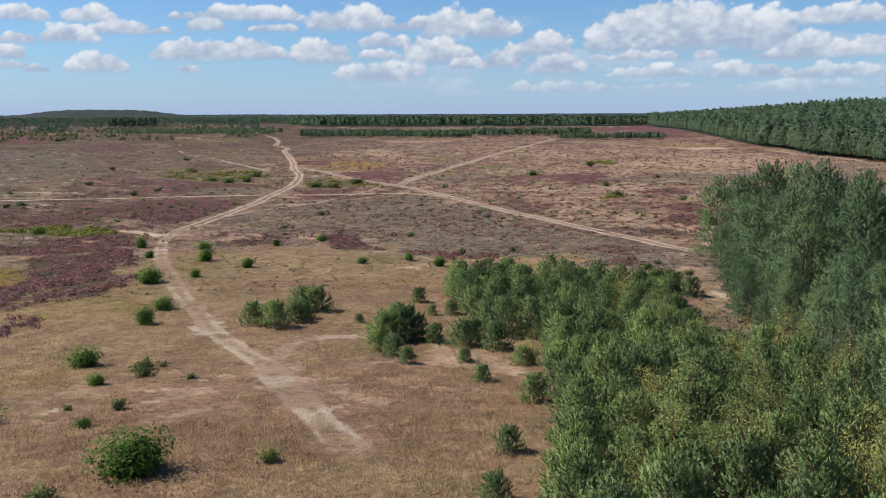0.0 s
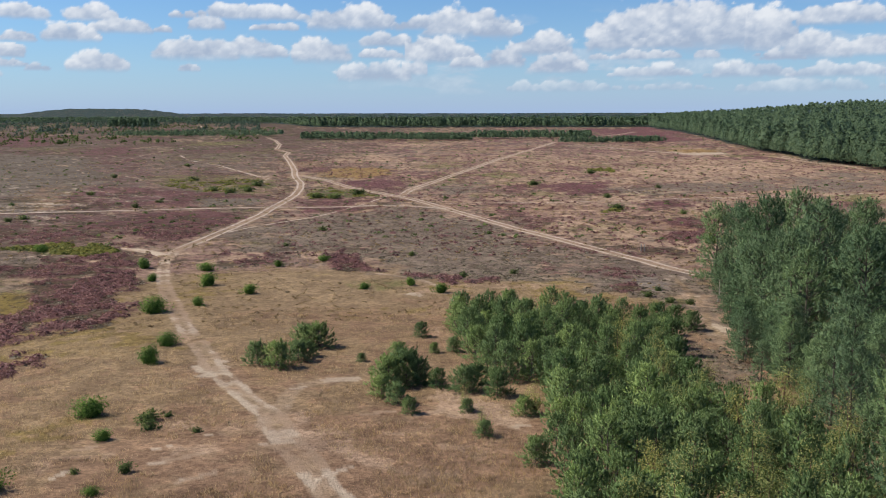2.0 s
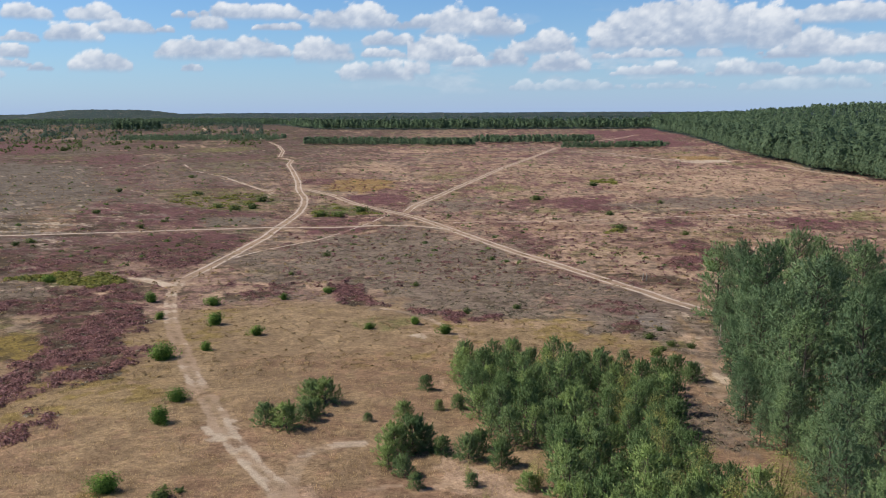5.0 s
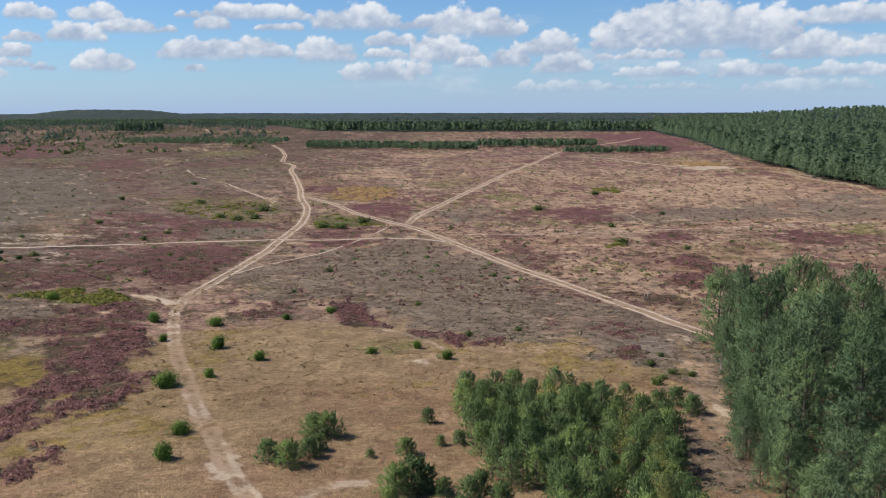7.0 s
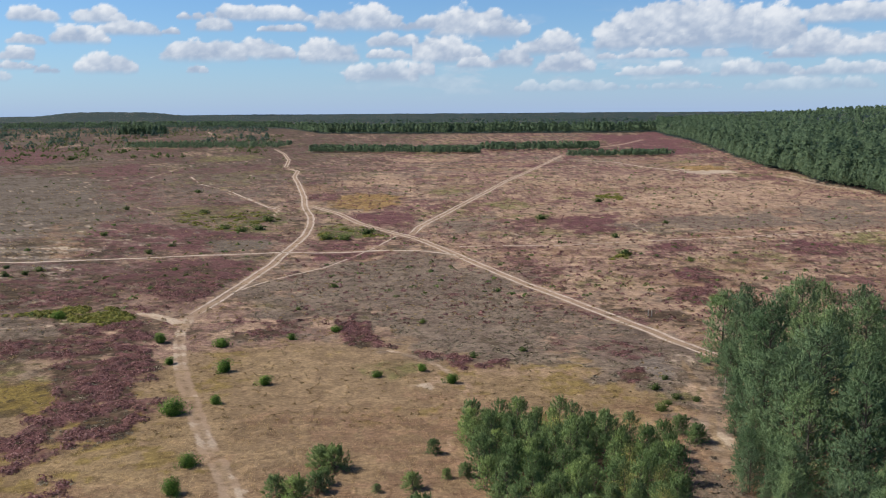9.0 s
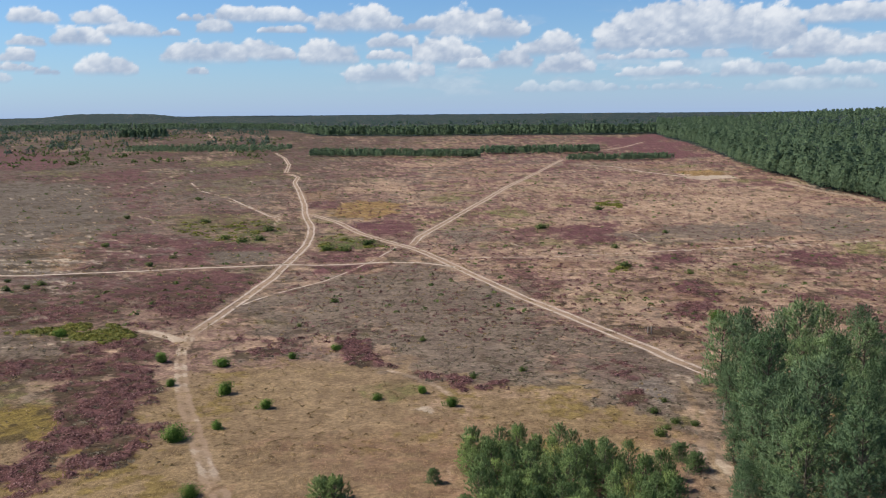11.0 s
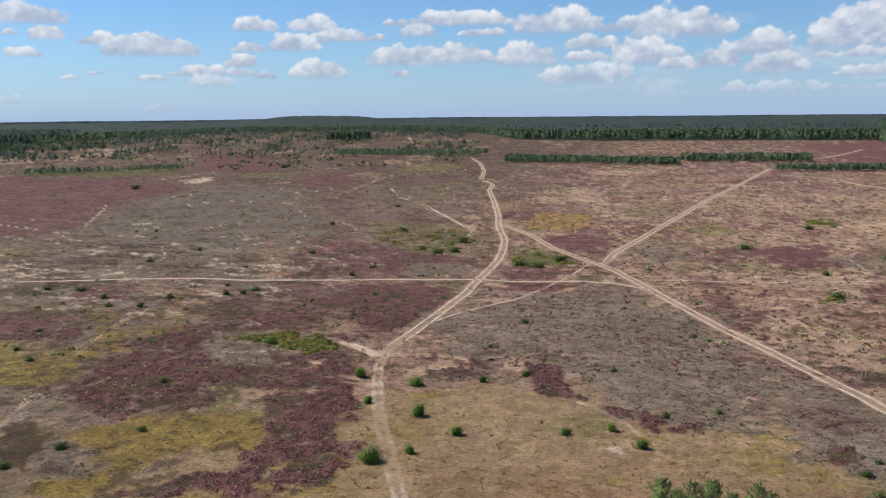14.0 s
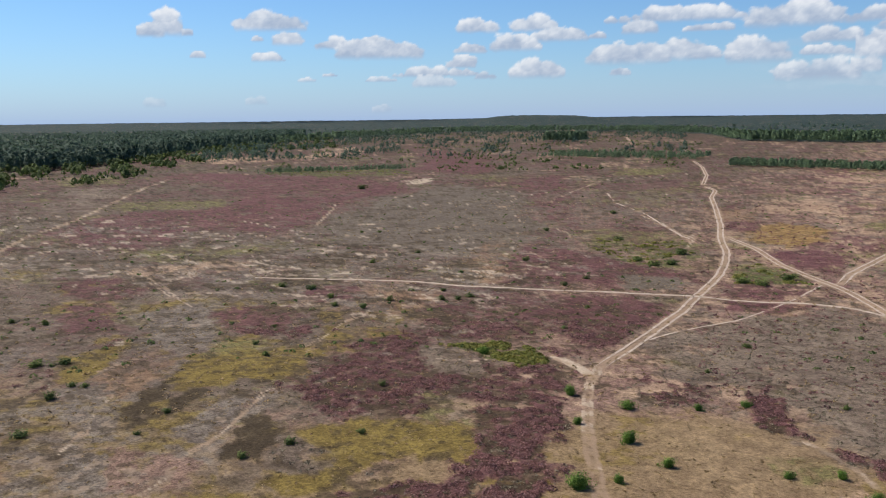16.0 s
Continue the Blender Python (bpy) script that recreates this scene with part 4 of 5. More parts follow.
def make_leafy(name, label, seed, tall, radius, stems, leaf_count, size, mat, category="bush"):
    """A leafy shrub or small tree: forked stems and a loose, lumpy crown of leaves."""
    rng = np.random.default_rng(seed)
    plant = tagged(new(name), label, category)
    paths, lumps = [], []
    for i in range(stems):
        az, reach = rng.uniform(0, 6.28), radius * rng.uniform(0.1, 0.85)
        top = tall * rng.uniform(0.55, 0.9) * (1 - 0.55 * (reach / radius) ** 2)
        t = np.linspace(0, 1, 6)
        paths.append(np.column_stack([math.cos(az) * reach * t ** 1.3, math.sin(az) * reach * t ** 1.3, -0.08 + (top + 0.08) * t, (0.012 * tall + 0.008) * (1.05 - t)]))
        for f in (0.3, 0.65, 1.0):
            lumps.append((math.cos(az) * reach * f ** 1.3, math.sin(az) * reach * f ** 1.3, top * f, radius * rng.uniform(0.32, 0.55)))
    lumps = np.array(lumps)
    pick = rng.integers(0, len(lumps), leaf_count)
    d = unit(rng.normal(size=(leaf_count, 3)))
    pos = lumps[pick, :3] + d * lumps[pick, 3:4] * rng.uniform(0.35, 1.0, (leaf_count, 1)) ** 0.5 * np.array([1, 1, 0.85])
    pos[:, 2] = np.abs(pos[:, 2]) + 0.03
    v = leaves(rng, pos, d, size)
    part("wood", mesh_from("wood", *tubes(paths, 4), flat=False), M_BARK, plant, "thin brown stems")
    v, soft = rounded(v, 4, tall * 0.7, tall, 0.5)
    part("foliage", mesh_from("foliage", v, np.arange(len(v)).reshape(-1, 4), normals=soft), mat, plant)
    return plant


USED = set()


def plant_at(kinds, rng, x, y, size=1.0, group="", sink=0.03, label="", broad=1.0):
    """Put one of some plants at a place, turned and sized a little differently each time."""
    ob = kinds[int(rng.integers(len(kinds)))]
    s = size * rng.uniform(0.93, 1.07)
    m = pose(x, y, float(height(x, y)) - sink, 0, 0, rng.uniform(0, 360)) @ Matrix.Diagonal((s * broad * rng.uniform(0.94, 1.06), s * broad * rng.uniform(0.94, 1.06), s, 1))
    if ob.name not in USED:
        USED.add(ob.name)
        ob.matrix_basis = m
    else:
        ob = copy_thing(ob, Matrix(m))
        # sizes come from the pose alone
        ob.matrix_basis = m
    if group:
        tagged(ob, group=group)
    if label:
        tagged(ob, label)
    return ob


def scatter(rng, outline, gap):
    """Places at least about gap metres apart inside an outline."""
    p = np.asarray(outline, float)
    n = int(np.ptp(p[:, 0]) * np.ptp(p[:, 1]) / gap ** 2 * 6)
    cand = np.column_stack([rng.uniform(p[:, 0].min(), p[:, 0].max(), n), rng.uniform(p[:, 1].min(), p[:, 1].max(), n)])
    cand = cand[outline_depth(cand[:, 0], cand[:, 1], outline) > 0]
    kept = []
    for c in cand:
        if all((c[0] - q[0]) ** 2 + (c[1] - q[1]) ** 2 > gap * gap for q in kept):
            kept.append(c)
    return kept


rng = np.random.default_rng(5)
young = [make_pine("young_pine", "bushy blue-green young pine in a dense thicket", 10 + i, h, r, 0.0, 10, 8, 5, 13, 0.060, 0.12, "cone", M_YOUNG, 0.1)
         for i, (h, r) in enumerate(((2.2, 1.15), (2.4, 1.15), (2.0, 1.1), (2.6, 1.2)))]
lone = [make_pine("young_pine", "single dense blue-green young pine on dry grass", 30 + i, h, r, 0.0, 10, 10, 8, 15, 0.046, 0.11, "cone", M_YOUNG, 0.1)
        for i, (h, r) in enumerate(((1.45, 1.15), (1.65, 1.1)))]
THICKET = [(-0.3, 61.8), (5, 62.5), (11, 59.5), (14.6, 56.5), (13.8, 50.5), (11.8, 43.5), (12.0, 38.5), (14.0, 34), (13.4, 26), (11.5, 15), (2.8, 15), (3.2, 21), (3.4, 25), (4.6, 28.4), (4.0, 30.5), (5.1, 38.3), (5.2, 44.3), (4.1, 45.4), (2.4, 44.3), (1.1, 50.3), (0.4, 57.0)]
for x, y in scatter(rng, THICKET, 1.08):
    plant_at(young, rng, x, y, rng.uniform(0.66, 1.0), "young pine thicket", broad=0.95)

LONE_PINES = [(-11.5, 48.7, 0.82), (-10.1, 47.9, 0.95), (-9.2, 49.5, 0.68), (-8.9, 50.6, 0.61), (-9.6, 53.7, 0.81), (-8.6, 53.3, 0.88), (-2.1, 56.2, 0.53), (-3.3, 43.5, 0.95), (-2.4, 44.2, 1.0), (-1.8, 44.2, 0.69), (-3.5, 41.6, 0.57), (-2.6, 40.2, 0.55), (-1.9, 38.4, 0.42), (-3.2, 50.0, 0.6), (-0.7, 43.3, 0.55), (0.7, 42.7, 0.74), (2.4, 41.7, 0.69), (0.8, 38.8, 0.35), (1.5, 34.7, 0.36), (3.5, 38.3, 0.49), (3.3, 30.8, 0.57), (-1.1, 51.7, 0.37), (0.1, 52.0, 0.5), (-5.4, 49.5, 0.3), (2.0, 24.8, 0.49), (1.3, 44.3, 0.66), (1.4, 20.9, 0.42), (16.1, 60.4, 0.7), (16.8, 58.6, 0.8)]
for x, y, s in LONE_PINES:
    plant_at(lone, rng, x, y, s, "scattered young pines")

tall = [make_pine("pine_tree", "tall dense green pine in a stand", 40 + i, h, r, 0.1, 13, 6, 11, 19, 0.052, 0.21, "round", M_PINE, 0.3)
        for i, (h, r) in enumerate(((7.5, 2.15), (8.0, 2.2), (6.6, 2.05)))]
STAND = [(23.4, 73), (21.6, 62), (19.8, 54), (18.6, 47), (22, 46), (28, 46), (42, 70), (50, 84), (30, 84), (24.4, 80)]
for x, y in scatter(rng, STAND, 3.1):
    plant_at(tall, rng, x, y, rng.uniform(0.8, 1.08), "pine stand")
EDGE = [(18.6, 47), (16.8, 40), (15.5, 32), (13, 23), (12, 15), (15, 15), (27, 45), (24, 46)]
for x, y in scatter(rng, EDGE, 2.0):
    plant_at(tall, rng, x, y, rng.uniform(0.45, 0.62), "low pines at the edge of the stand", label="low spreading green pine at the stand edge")

for x, y in scatter(rng, [(22.6, 73), (19.3, 58), (16.9, 47), (15.8, 42.5), (18.5, 42.5), (21.4, 58), (24.4, 73), (25.5, 81), (24.0, 81)], 1.7):
    if math.hypot(x - 21.9, y - 69.4) < 2.6:
        continue
    plant_at(tall, rng, x, y, rng.uniform(0.3, 0.46), "low pines at the edge of the stand", label="low spreading green pine at the stand edge")

birches = [make_leafy("birch_tree", "young birch with small pale yellow-green leaves", 60 + i, 3.4, 1.0, 9, 3800, 0.031, M_BIRCH, "tree") for i in range(2)]
for x, y, s in ((6.0, 20.8, 1.05), (4.8, 19.4, 0.85), (7.6, 20.4, 1.05), (8.8, 22.5, 0.95), (10.2, 40, 0.95), (11.2, 44, 0.9), (11.6, 47.5, 0.9), (10.4, 51, 0.85), (12.0, 33.5, 0.9), (9.6, 34, 0.9), (11.5, 37, 0.95), (9.4, 47, 0.85), (14.5, 36, 1.0), (10.5, 28, 0.9), (6.5, 58, 0.8), (4.0, 38.6, 0.5), (1.4, 35.2, 0.4), (0.7, 39.3, 0.36), (14.6, 30, 1.0), (14.2, 33, 0.95), (13.0, 27, 1.0), (12.6, 23, 0.95), (3.4, 57, 0.75), (7.2, 24, 1.0), (5.4, 23, 0.85), (9.5, 25.2, 0.95), (11, 24.5, 1.0), (8.2, 18.4, 0.9), (10, 19, 1.0), (6.8, 27, 0.8), (11.4, 20.8, 0.95)):
    plant_at(birches, rng, x, y, s, "birches among the pines")

oaks = [make_leafy("oak_bush", "low bright green leafy bush on dry grass", 80 + i, 0.74, 0.88, 16, 3200, 0.045, M_OAK) for i in range(3)]
NEAR_BUSHES = [(-8.7, 22.9, 1.95), (-16.7, 37.8, 1.5), (-14.5, 33.9, 0.8), (-12.1, 27.2, 0.6), (-18.1, 49.0, 1.6), (-18.6, 53.8, 1.5), (-33.9, 91.2, 1.9), (-29.4, 81.0, 1.2), (-26.4, 89.2, 1.9),
               (-23.0, 77.9, 1.8), (-18.0, 73.4, 1.4), (-20.8, 67.6, 1.2), (-23.5, 64.9, 2.1), (-19.5, 92.6, 1.1), (-14.9, 96.3, 1.4), (-4.0, 78.2, 1.2), (-1.1, 74.0, 1.5), (-8.2, 76.1, 1.0), (33.4, 110.6, 2.1), (-51.1, 102.8, 1.6), (-15.9, 27.4, 1.5)]
for x, y, w in NEAR_BUSHES:
    plant_at(oaks, rng, x, y, w / 1.38, "leafy bushes on the heath")
shrubs = [make_leafy("heath_shrub", "small dark green shrub among the heather", 90 + i, 0.85, 0.75, 9, 550, 0.085, M_SHRUB) for i in range(2)]
MID_SHRUBS = [(16.7, 71.8, 1.1), (18.4, 75.3, 0.8), (17.9, 69.3, 1.0), (19.4, 68.6, 0.9), (16.9, 67.7, 0.8), (15.9, 66.1, 1.2), (0.9, 84.0, 1.3), (-5.1, 100.4, 1.0), (-21.6, 107.5, 0.9), (-19.2, 121.5, 1.4), (6.2, 87.0, 1.1), (28.3, 149.2, 2.7), (30.5, 170.4, 1.7), (18.4, 200, 3.0), (-46.6, 198, 4.1), (-45.1, 183.5, 3.0), (-48.3, 181, 3.0), (-53.2, 185, 3.0),
              (-66.5, 214, 3.0), (-85.7, 271, 2.7), (-69.5, 135, 2.1), (-70.5, 132, 1.4), (-72.9, 130.5, 1.8), (-76.5, 137.5, 1.1), (-90, 223, 1.9), (-20.5, 176, 3.3), (-24.2, 168, 3.2), (-27.9, 169, 2.8), (45.4, 191, 1.6), (38.4, 143, 1.6), (37.6, 238, 3.2), (-57.7, 152, 1.5), (-56.2, 160, 1.4), (-75.9, 175, 2.1), (-13.8, 36.8, 0.8), (-13.1, 37.8, 0.5), (-11.0, 35.2, 0.5), (-11.9, 29.6, 0.7), (-13.7, 29.4, 0.4), (-13.7, 37.1, 1.1), (-5.1, 23.8, 0.7), (-10.3, 20.5, 0.9), (-13.2, 35.6, 0.9)]
WEST_SHRUBS = [(-106.8, 127.5, 1.8), (-100.4, 128, 2.2), (-92, 123, 1.7), (-87.5, 118, 1.4), (-82.2, 119, 1.6), (-81.1, 126, 1.8), (-86.8, 61, 1.8), (-70.9, 64, 1.1), (-54.9, 58.2, 1.1), (-53, 63, 1.4), (-54.8, 82.8, 1.2), (-48.2, 68.8, 1.0), (-100.3, 69, 2.3),
               (-98, 71.5, 2.0), (-86.9, 66, 1.1), (-88.6, 65.5, 1.2), (-125.7, 83, 1.4), (-119.6, 84.6, 1.8), (-76.9, 87.5, 1.3), (-136.6, 198.7, 1.3), (-132, 200.7, 1.3), (-103.5, 174, 1.4), (-218.7, 319, 5), (-218, 466, 6), (-106, 158, 2.1), (-79.2, 51.8, 2.0), (-68.8, 57.9, 0.9), (-82.8, 92, 1.2)]
for x, y, w in MID_SHRUBS + WEST_SHRUBS:
    low = 0.62 if w > 1.9 else 0.85
    plant_at(shrubs, rng, x, y, w * low / 1.35, "shrubs on the heath", broad=1 / low)


# ---- two old posts beside the track ----
def make_post(x, y, tall, lean):
    post = tagged(new("wooden_post"), "thin weathered grey wooden post beside the track", "post", "posts beside the track")
    post.matrix_basis = pose(x, y, float(height(x, y)), lean, 0, 20)
    z = np.array([-0.2, 0.0, tall * 0.5, tall * 0.96, tall])
    line = np.column_stack([z * 0, z * 0, z, np.array([0.07, 0.07, 0.065, 0.062, 0.03])])
    part("shaft", mesh_from("shaft", *tubes([line], 8), flat=False), M_POST, post)


make_post(22.9, 103.6, 0.95, 3)
make_post(23.35, 103.6, 0.9, -4)


def make_dead_stem(x, y, tall, lean):
    """A bare pale sapling stem with a few broken side twigs."""
    stem = tagged(new("dead_stem"), "bare pale grey dead stem leaning at the stand edge", "tree")
    stem.matrix_basis = pose(x, y, float(height(x, y)), 0, lean, 0)
    t = np.linspace(0, 1, 7)
    line = np.column_stack([0.06 * np.sin(t * 5), 0.04 * np.sin(t * 4 + 1), -0.15 + (tall + 0.15) * t, 0.055 * (1.1 - t) + 0.008])
    twigs = []
    for f, az in ((0.45, 0.4), (0.6, 2.6), (0.72, 4.4), (0.85, 1.5)):
        o = np.array([0.06 * math.sin(f * 5), 0.04 * math.sin(f * 4 + 1), tall * f])
        q = np.linspace(0, 1, 3)[:, None]
        twigs.append(np.column_stack([o + q * np.array([math.cos(az), math.sin(az), 0.9]) * 0.35, 0.016 * (1.15 - q[:, 0])]))
    part("shaft", mesh_from("shaft", *tubes([line], 7), flat=False), M_POST, stem)
    for twig in twigs:
        part("twig", mesh_from("twig", *tubes([twig], 5), flat=False), M_POST, stem)


make_dead_stem(21.9, 69.4, 1.85, 6)


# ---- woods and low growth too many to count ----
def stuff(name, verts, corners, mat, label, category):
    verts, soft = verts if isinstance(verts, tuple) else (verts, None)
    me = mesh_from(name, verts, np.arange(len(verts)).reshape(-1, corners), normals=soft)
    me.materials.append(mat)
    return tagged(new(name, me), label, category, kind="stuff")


def woods(rng, xy, tall, clumps, lift=0.0, wide=0.20, grain=0.45):
    """Many far trees: each an uneven crown of small overlapping needle clumps, pointed at the top."""
    n = len(xy)
    z0 = height(xy[:, 0], xy[:, 1]) + lift
    h = tall * rng.uniform(0.7, 1.2, n)
    d = unit(rng.normal(size=(n, clumps, 3)))
    d[..., 2] = np.where(d[..., 2] < -0.55, -d[..., 2], d[..., 2])
    rad = (h * wide)[:, None, None] * (1 - 0.5 * d[..., 2:3]) * rng.uniform(0.7, 1.12, (n, clumps, 1))
    mid = np.column_stack([xy, z0 + h * 0.52])[:, None]
    pos = mid + np.concatenate([d[..., :2] * rad, d[..., 2:3] * (h * 0.5)[:, None, None]], -1)
    a = unit(np.cross(d, rng.normal(size=d.shape)))
    b = np.cross(d, a)
    s = (h * (0.04 + wide) * grain)[:, None, None] * rng.uniform(0.6, 1.3, (n, clumps, 1))
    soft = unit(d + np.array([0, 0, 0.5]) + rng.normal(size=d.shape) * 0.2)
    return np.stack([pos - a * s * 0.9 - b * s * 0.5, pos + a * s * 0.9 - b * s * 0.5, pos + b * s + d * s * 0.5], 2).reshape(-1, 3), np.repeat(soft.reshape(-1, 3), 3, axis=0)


rng = np.random.default_rng(23)


def band(rng, az0, az1, depth, gap):
    """Places along the edge of the far woods, between two bearings."""
    n = int(abs(az1 - az0) * 1000 / gap)
    az = rng.uniform(az0, az1, n)
    r = forest_edge(az) + rng.uniform(0, 1, n) ** 1.3 * depth + 14 * (rng.random(n) - 0.5)
    return np.column_stack([r * np.sin(np.radians(az)), r * np.cos(np.radians(az))])


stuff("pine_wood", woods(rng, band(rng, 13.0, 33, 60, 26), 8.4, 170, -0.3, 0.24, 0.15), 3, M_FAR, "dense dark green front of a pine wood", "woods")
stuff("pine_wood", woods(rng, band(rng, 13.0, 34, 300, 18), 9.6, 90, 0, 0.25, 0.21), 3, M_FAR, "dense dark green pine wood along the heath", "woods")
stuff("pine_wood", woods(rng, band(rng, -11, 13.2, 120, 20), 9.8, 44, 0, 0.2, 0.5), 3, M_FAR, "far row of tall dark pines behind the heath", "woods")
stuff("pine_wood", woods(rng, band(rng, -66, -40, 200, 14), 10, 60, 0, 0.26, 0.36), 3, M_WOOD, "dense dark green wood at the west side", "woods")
# young trees and scrub in front of the west wood
az = rng.uniform(-60, -36, 900)
r = forest_edge(az) * (1 - 0.28 * rng.random(900) ** 1.4)
keep = fbm(az * 0.9, r / 70, 311, 3) > 0.47
az, r = np.radians(az[keep]), r[keep]
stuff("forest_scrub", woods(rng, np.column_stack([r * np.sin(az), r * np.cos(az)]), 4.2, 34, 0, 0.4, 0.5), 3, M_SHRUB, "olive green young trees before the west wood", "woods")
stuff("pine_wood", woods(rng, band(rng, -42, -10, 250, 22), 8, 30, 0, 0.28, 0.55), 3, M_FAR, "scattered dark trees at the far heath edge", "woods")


az = np.concatenate([rng.uniform(-67, -38, 6000), rng.uniform(12.5, 35, 4500), rng.uniform(-66, 34, 2500)])
r = forest_edge(az) + 60 + np.concatenate([1300 * rng.random(6000) ** 1.5, 700 * rng.random(4500), 200 + 1000 * rng.random(2500)])
xy = np.column_stack([r * np.sin(np.radians(az)), r * np.cos(np.radians(az))])
east = az > 12.4
top = xy[east]
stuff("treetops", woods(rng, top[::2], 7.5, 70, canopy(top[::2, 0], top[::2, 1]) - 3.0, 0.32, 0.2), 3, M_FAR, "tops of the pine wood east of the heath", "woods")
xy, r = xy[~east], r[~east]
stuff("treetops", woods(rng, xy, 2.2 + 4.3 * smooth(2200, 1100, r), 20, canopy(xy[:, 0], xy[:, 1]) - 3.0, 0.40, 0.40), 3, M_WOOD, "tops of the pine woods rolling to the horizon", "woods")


def rows_of_trees(x0, y0, x1, y1, depth, count):
    t = rng.random(count)
    return np.column_stack([x0 + (x1 - x0) * t, y0 + (y1 - y0) * t + rng.uniform(0, depth, count)])


for x0, y0, x1, y1, depth, count, tall_m in ((-98, 532, 9, 508, 26, 360, 4.2), (10, 545, 88, 552, 24, 240, 4.6), (56, 467, 115, 473, 14, 170, 3.4), (-384, 935, -345, 960, 30, 90, 10), (-250, 600, -130, 592, 60, 260, 4.0), (-335, 378, -274, 440, 20, 120, 3.0)):
    stuff("tree_belt", woods(rng, rows_of_trees(x0, y0, x1, y1, depth, int(count * 1.7)), tall_m, 34, 0, 0.22, 0.42), 3, M_FAR, "belt of young dark pines across the heath", "woods")
# loose trees over the west heath
az, r = rng.uniform(-60, -12, 8000), 500 + 950 * rng.random(8000)
keep = fbm(r / 60, az * 0.35, 301, 3) > 0.61 - 0.09 * smooth(0.55, 0.95, r / forest_edge(az))
az, r = np.radians(az[keep]), r[keep]
stuff("loose_trees", woods(rng, np.column_stack([r * np.sin(az), r * np.cos(az)]), rng.uniform(0.7, 2.3, len(r)), 18, 0, 0.55, 0.45), 3, M_SHRUB, "loose small trees over the far heath", "woods")

# copses and single pines between the heath and the west wood
az = rng.uniform(-58, -13, 5200)
r = 640 + (forest_edge(az) - 560) * rng.random(5200) ** 0.8
keep = fbm(r / 110, az * 0.55, 321, 4) > 0.60 - 0.16 * smooth(600, 1250, r) - 0.06 * smooth(-20, -50, az)
az, r = np.radians(az[keep]), r[keep]
stuff("loose_trees", woods(rng, np.column_stack([r * np.sin(az), r * np.cos(az)]), rng.uniform(2.6, 6.2, len(r)), 20, 0, 0.3, 0.42), 3, M_WOOD, "copses of dark pines over the far heath", "woods")


def cushions(rng, xy, radius, flat, count, grain, sink=0.05):
    """Low rounded plants: small tufts laid over a dome, so that each reads as a cushion."""
    n = len(xy)
    size = radius * rng.uniform(0.55, 1.35, (n, 1, 1))
    d = unit(rng.normal(size=(n, count, 3)))
    d[..., 2] = np.abs(d[..., 2])
    mid = np.column_stack([xy, height(xy[:, 0], xy[:, 1]) - sink])[:, None]
    pos = mid + d * size * np.array([1, 1, flat]) * rng.uniform(0.8, 1.1, (n, count, 1))
    a = unit(np.cross(d, rng.normal(size=d.shape)))
    b = np.cross(d, a)
    s = size * grain * rng.uniform(0.7, 1.3, (n, count, 1))
    soft = unit(d + np.array([0, 0, 0.6]) + rng.normal(size=d.shape) * 0.2)
    return np.stack([pos - a * s * 0.9 - b * s * 0.5, pos + a * s * 0.9 - b * s * 0.5, pos + b * s + d * s * 0.45], 2).reshape(-1, 3), np.repeat(soft.reshape(-1, 3), 3, axis=0)


def fan(n, az0, az1, r0, r1, power):
    """Places spread over a sector of the heath, thinner with distance."""
    az, r = np.radians(rng.uniform(az0, az1, n)), r0 + (r1 - r0) * rng.random(n) ** power
    return np.column_stack([r * np.sin(az), r * np.cos(az)])


def clear(xy):
    """Leave out the places that lie on a track."""
    return xy[np.min([line_distance(xy[:, 0], xy[:, 1], line) / width for width, line in TRACKS], axis=0) > 1.0]


# low dark tufts all over the plain
stuff("heath_tufts", cushions(rng, clear(fan(2200, -64, 30, 115, 650, 1.2)), 0.42, 0.8, 14, 0.42), 3, M_SHRUB, "small dark tufts dotted over the plain", "shrubs")


def sprigs(rng, xy, tall, spread, blades, width):
    """Upright tufts of thin blades, for heather and grass."""
    n = len(xy)
    z0 = height(xy[:, 0], xy[:, 1])
    root = np.column_stack([xy, z0])[:, None] + rng.normal(size=(n, blades, 3)) * np.array([spread, spread, 0.0]) + np.array([0, 0, -0.02])
    size = rng.uniform(0.6, 1.3, (n, 1, 1)) * tall
    tip = root + rng.normal(size=(n, blades, 3)) * np.array([0.35, 0.35, 0.0]) * size + np.array([0, 0, 1.0]) * size * rng.uniform(0.6, 1.1, (n, blades, 1))
    across = unit(np.cross(tip - root, rng.normal(size=(n, blades, 3)))) * width
    lit_side = np.cross(2 * across, tip - root + across)
    across = np.where((lit_side * np.array([0, -0.6, 1.0])).sum(-1, keepdims=True) < 0, -across, across)
    soft = unit(np.array([0, 0, 1.0]) + rng.normal(size=(n, blades, 3)) * 0.25)
    return np.stack([root - across, root + across, tip], 2).reshape(-1, 3), np.repeat(soft.reshape(-1, 3), 3, axis=0)


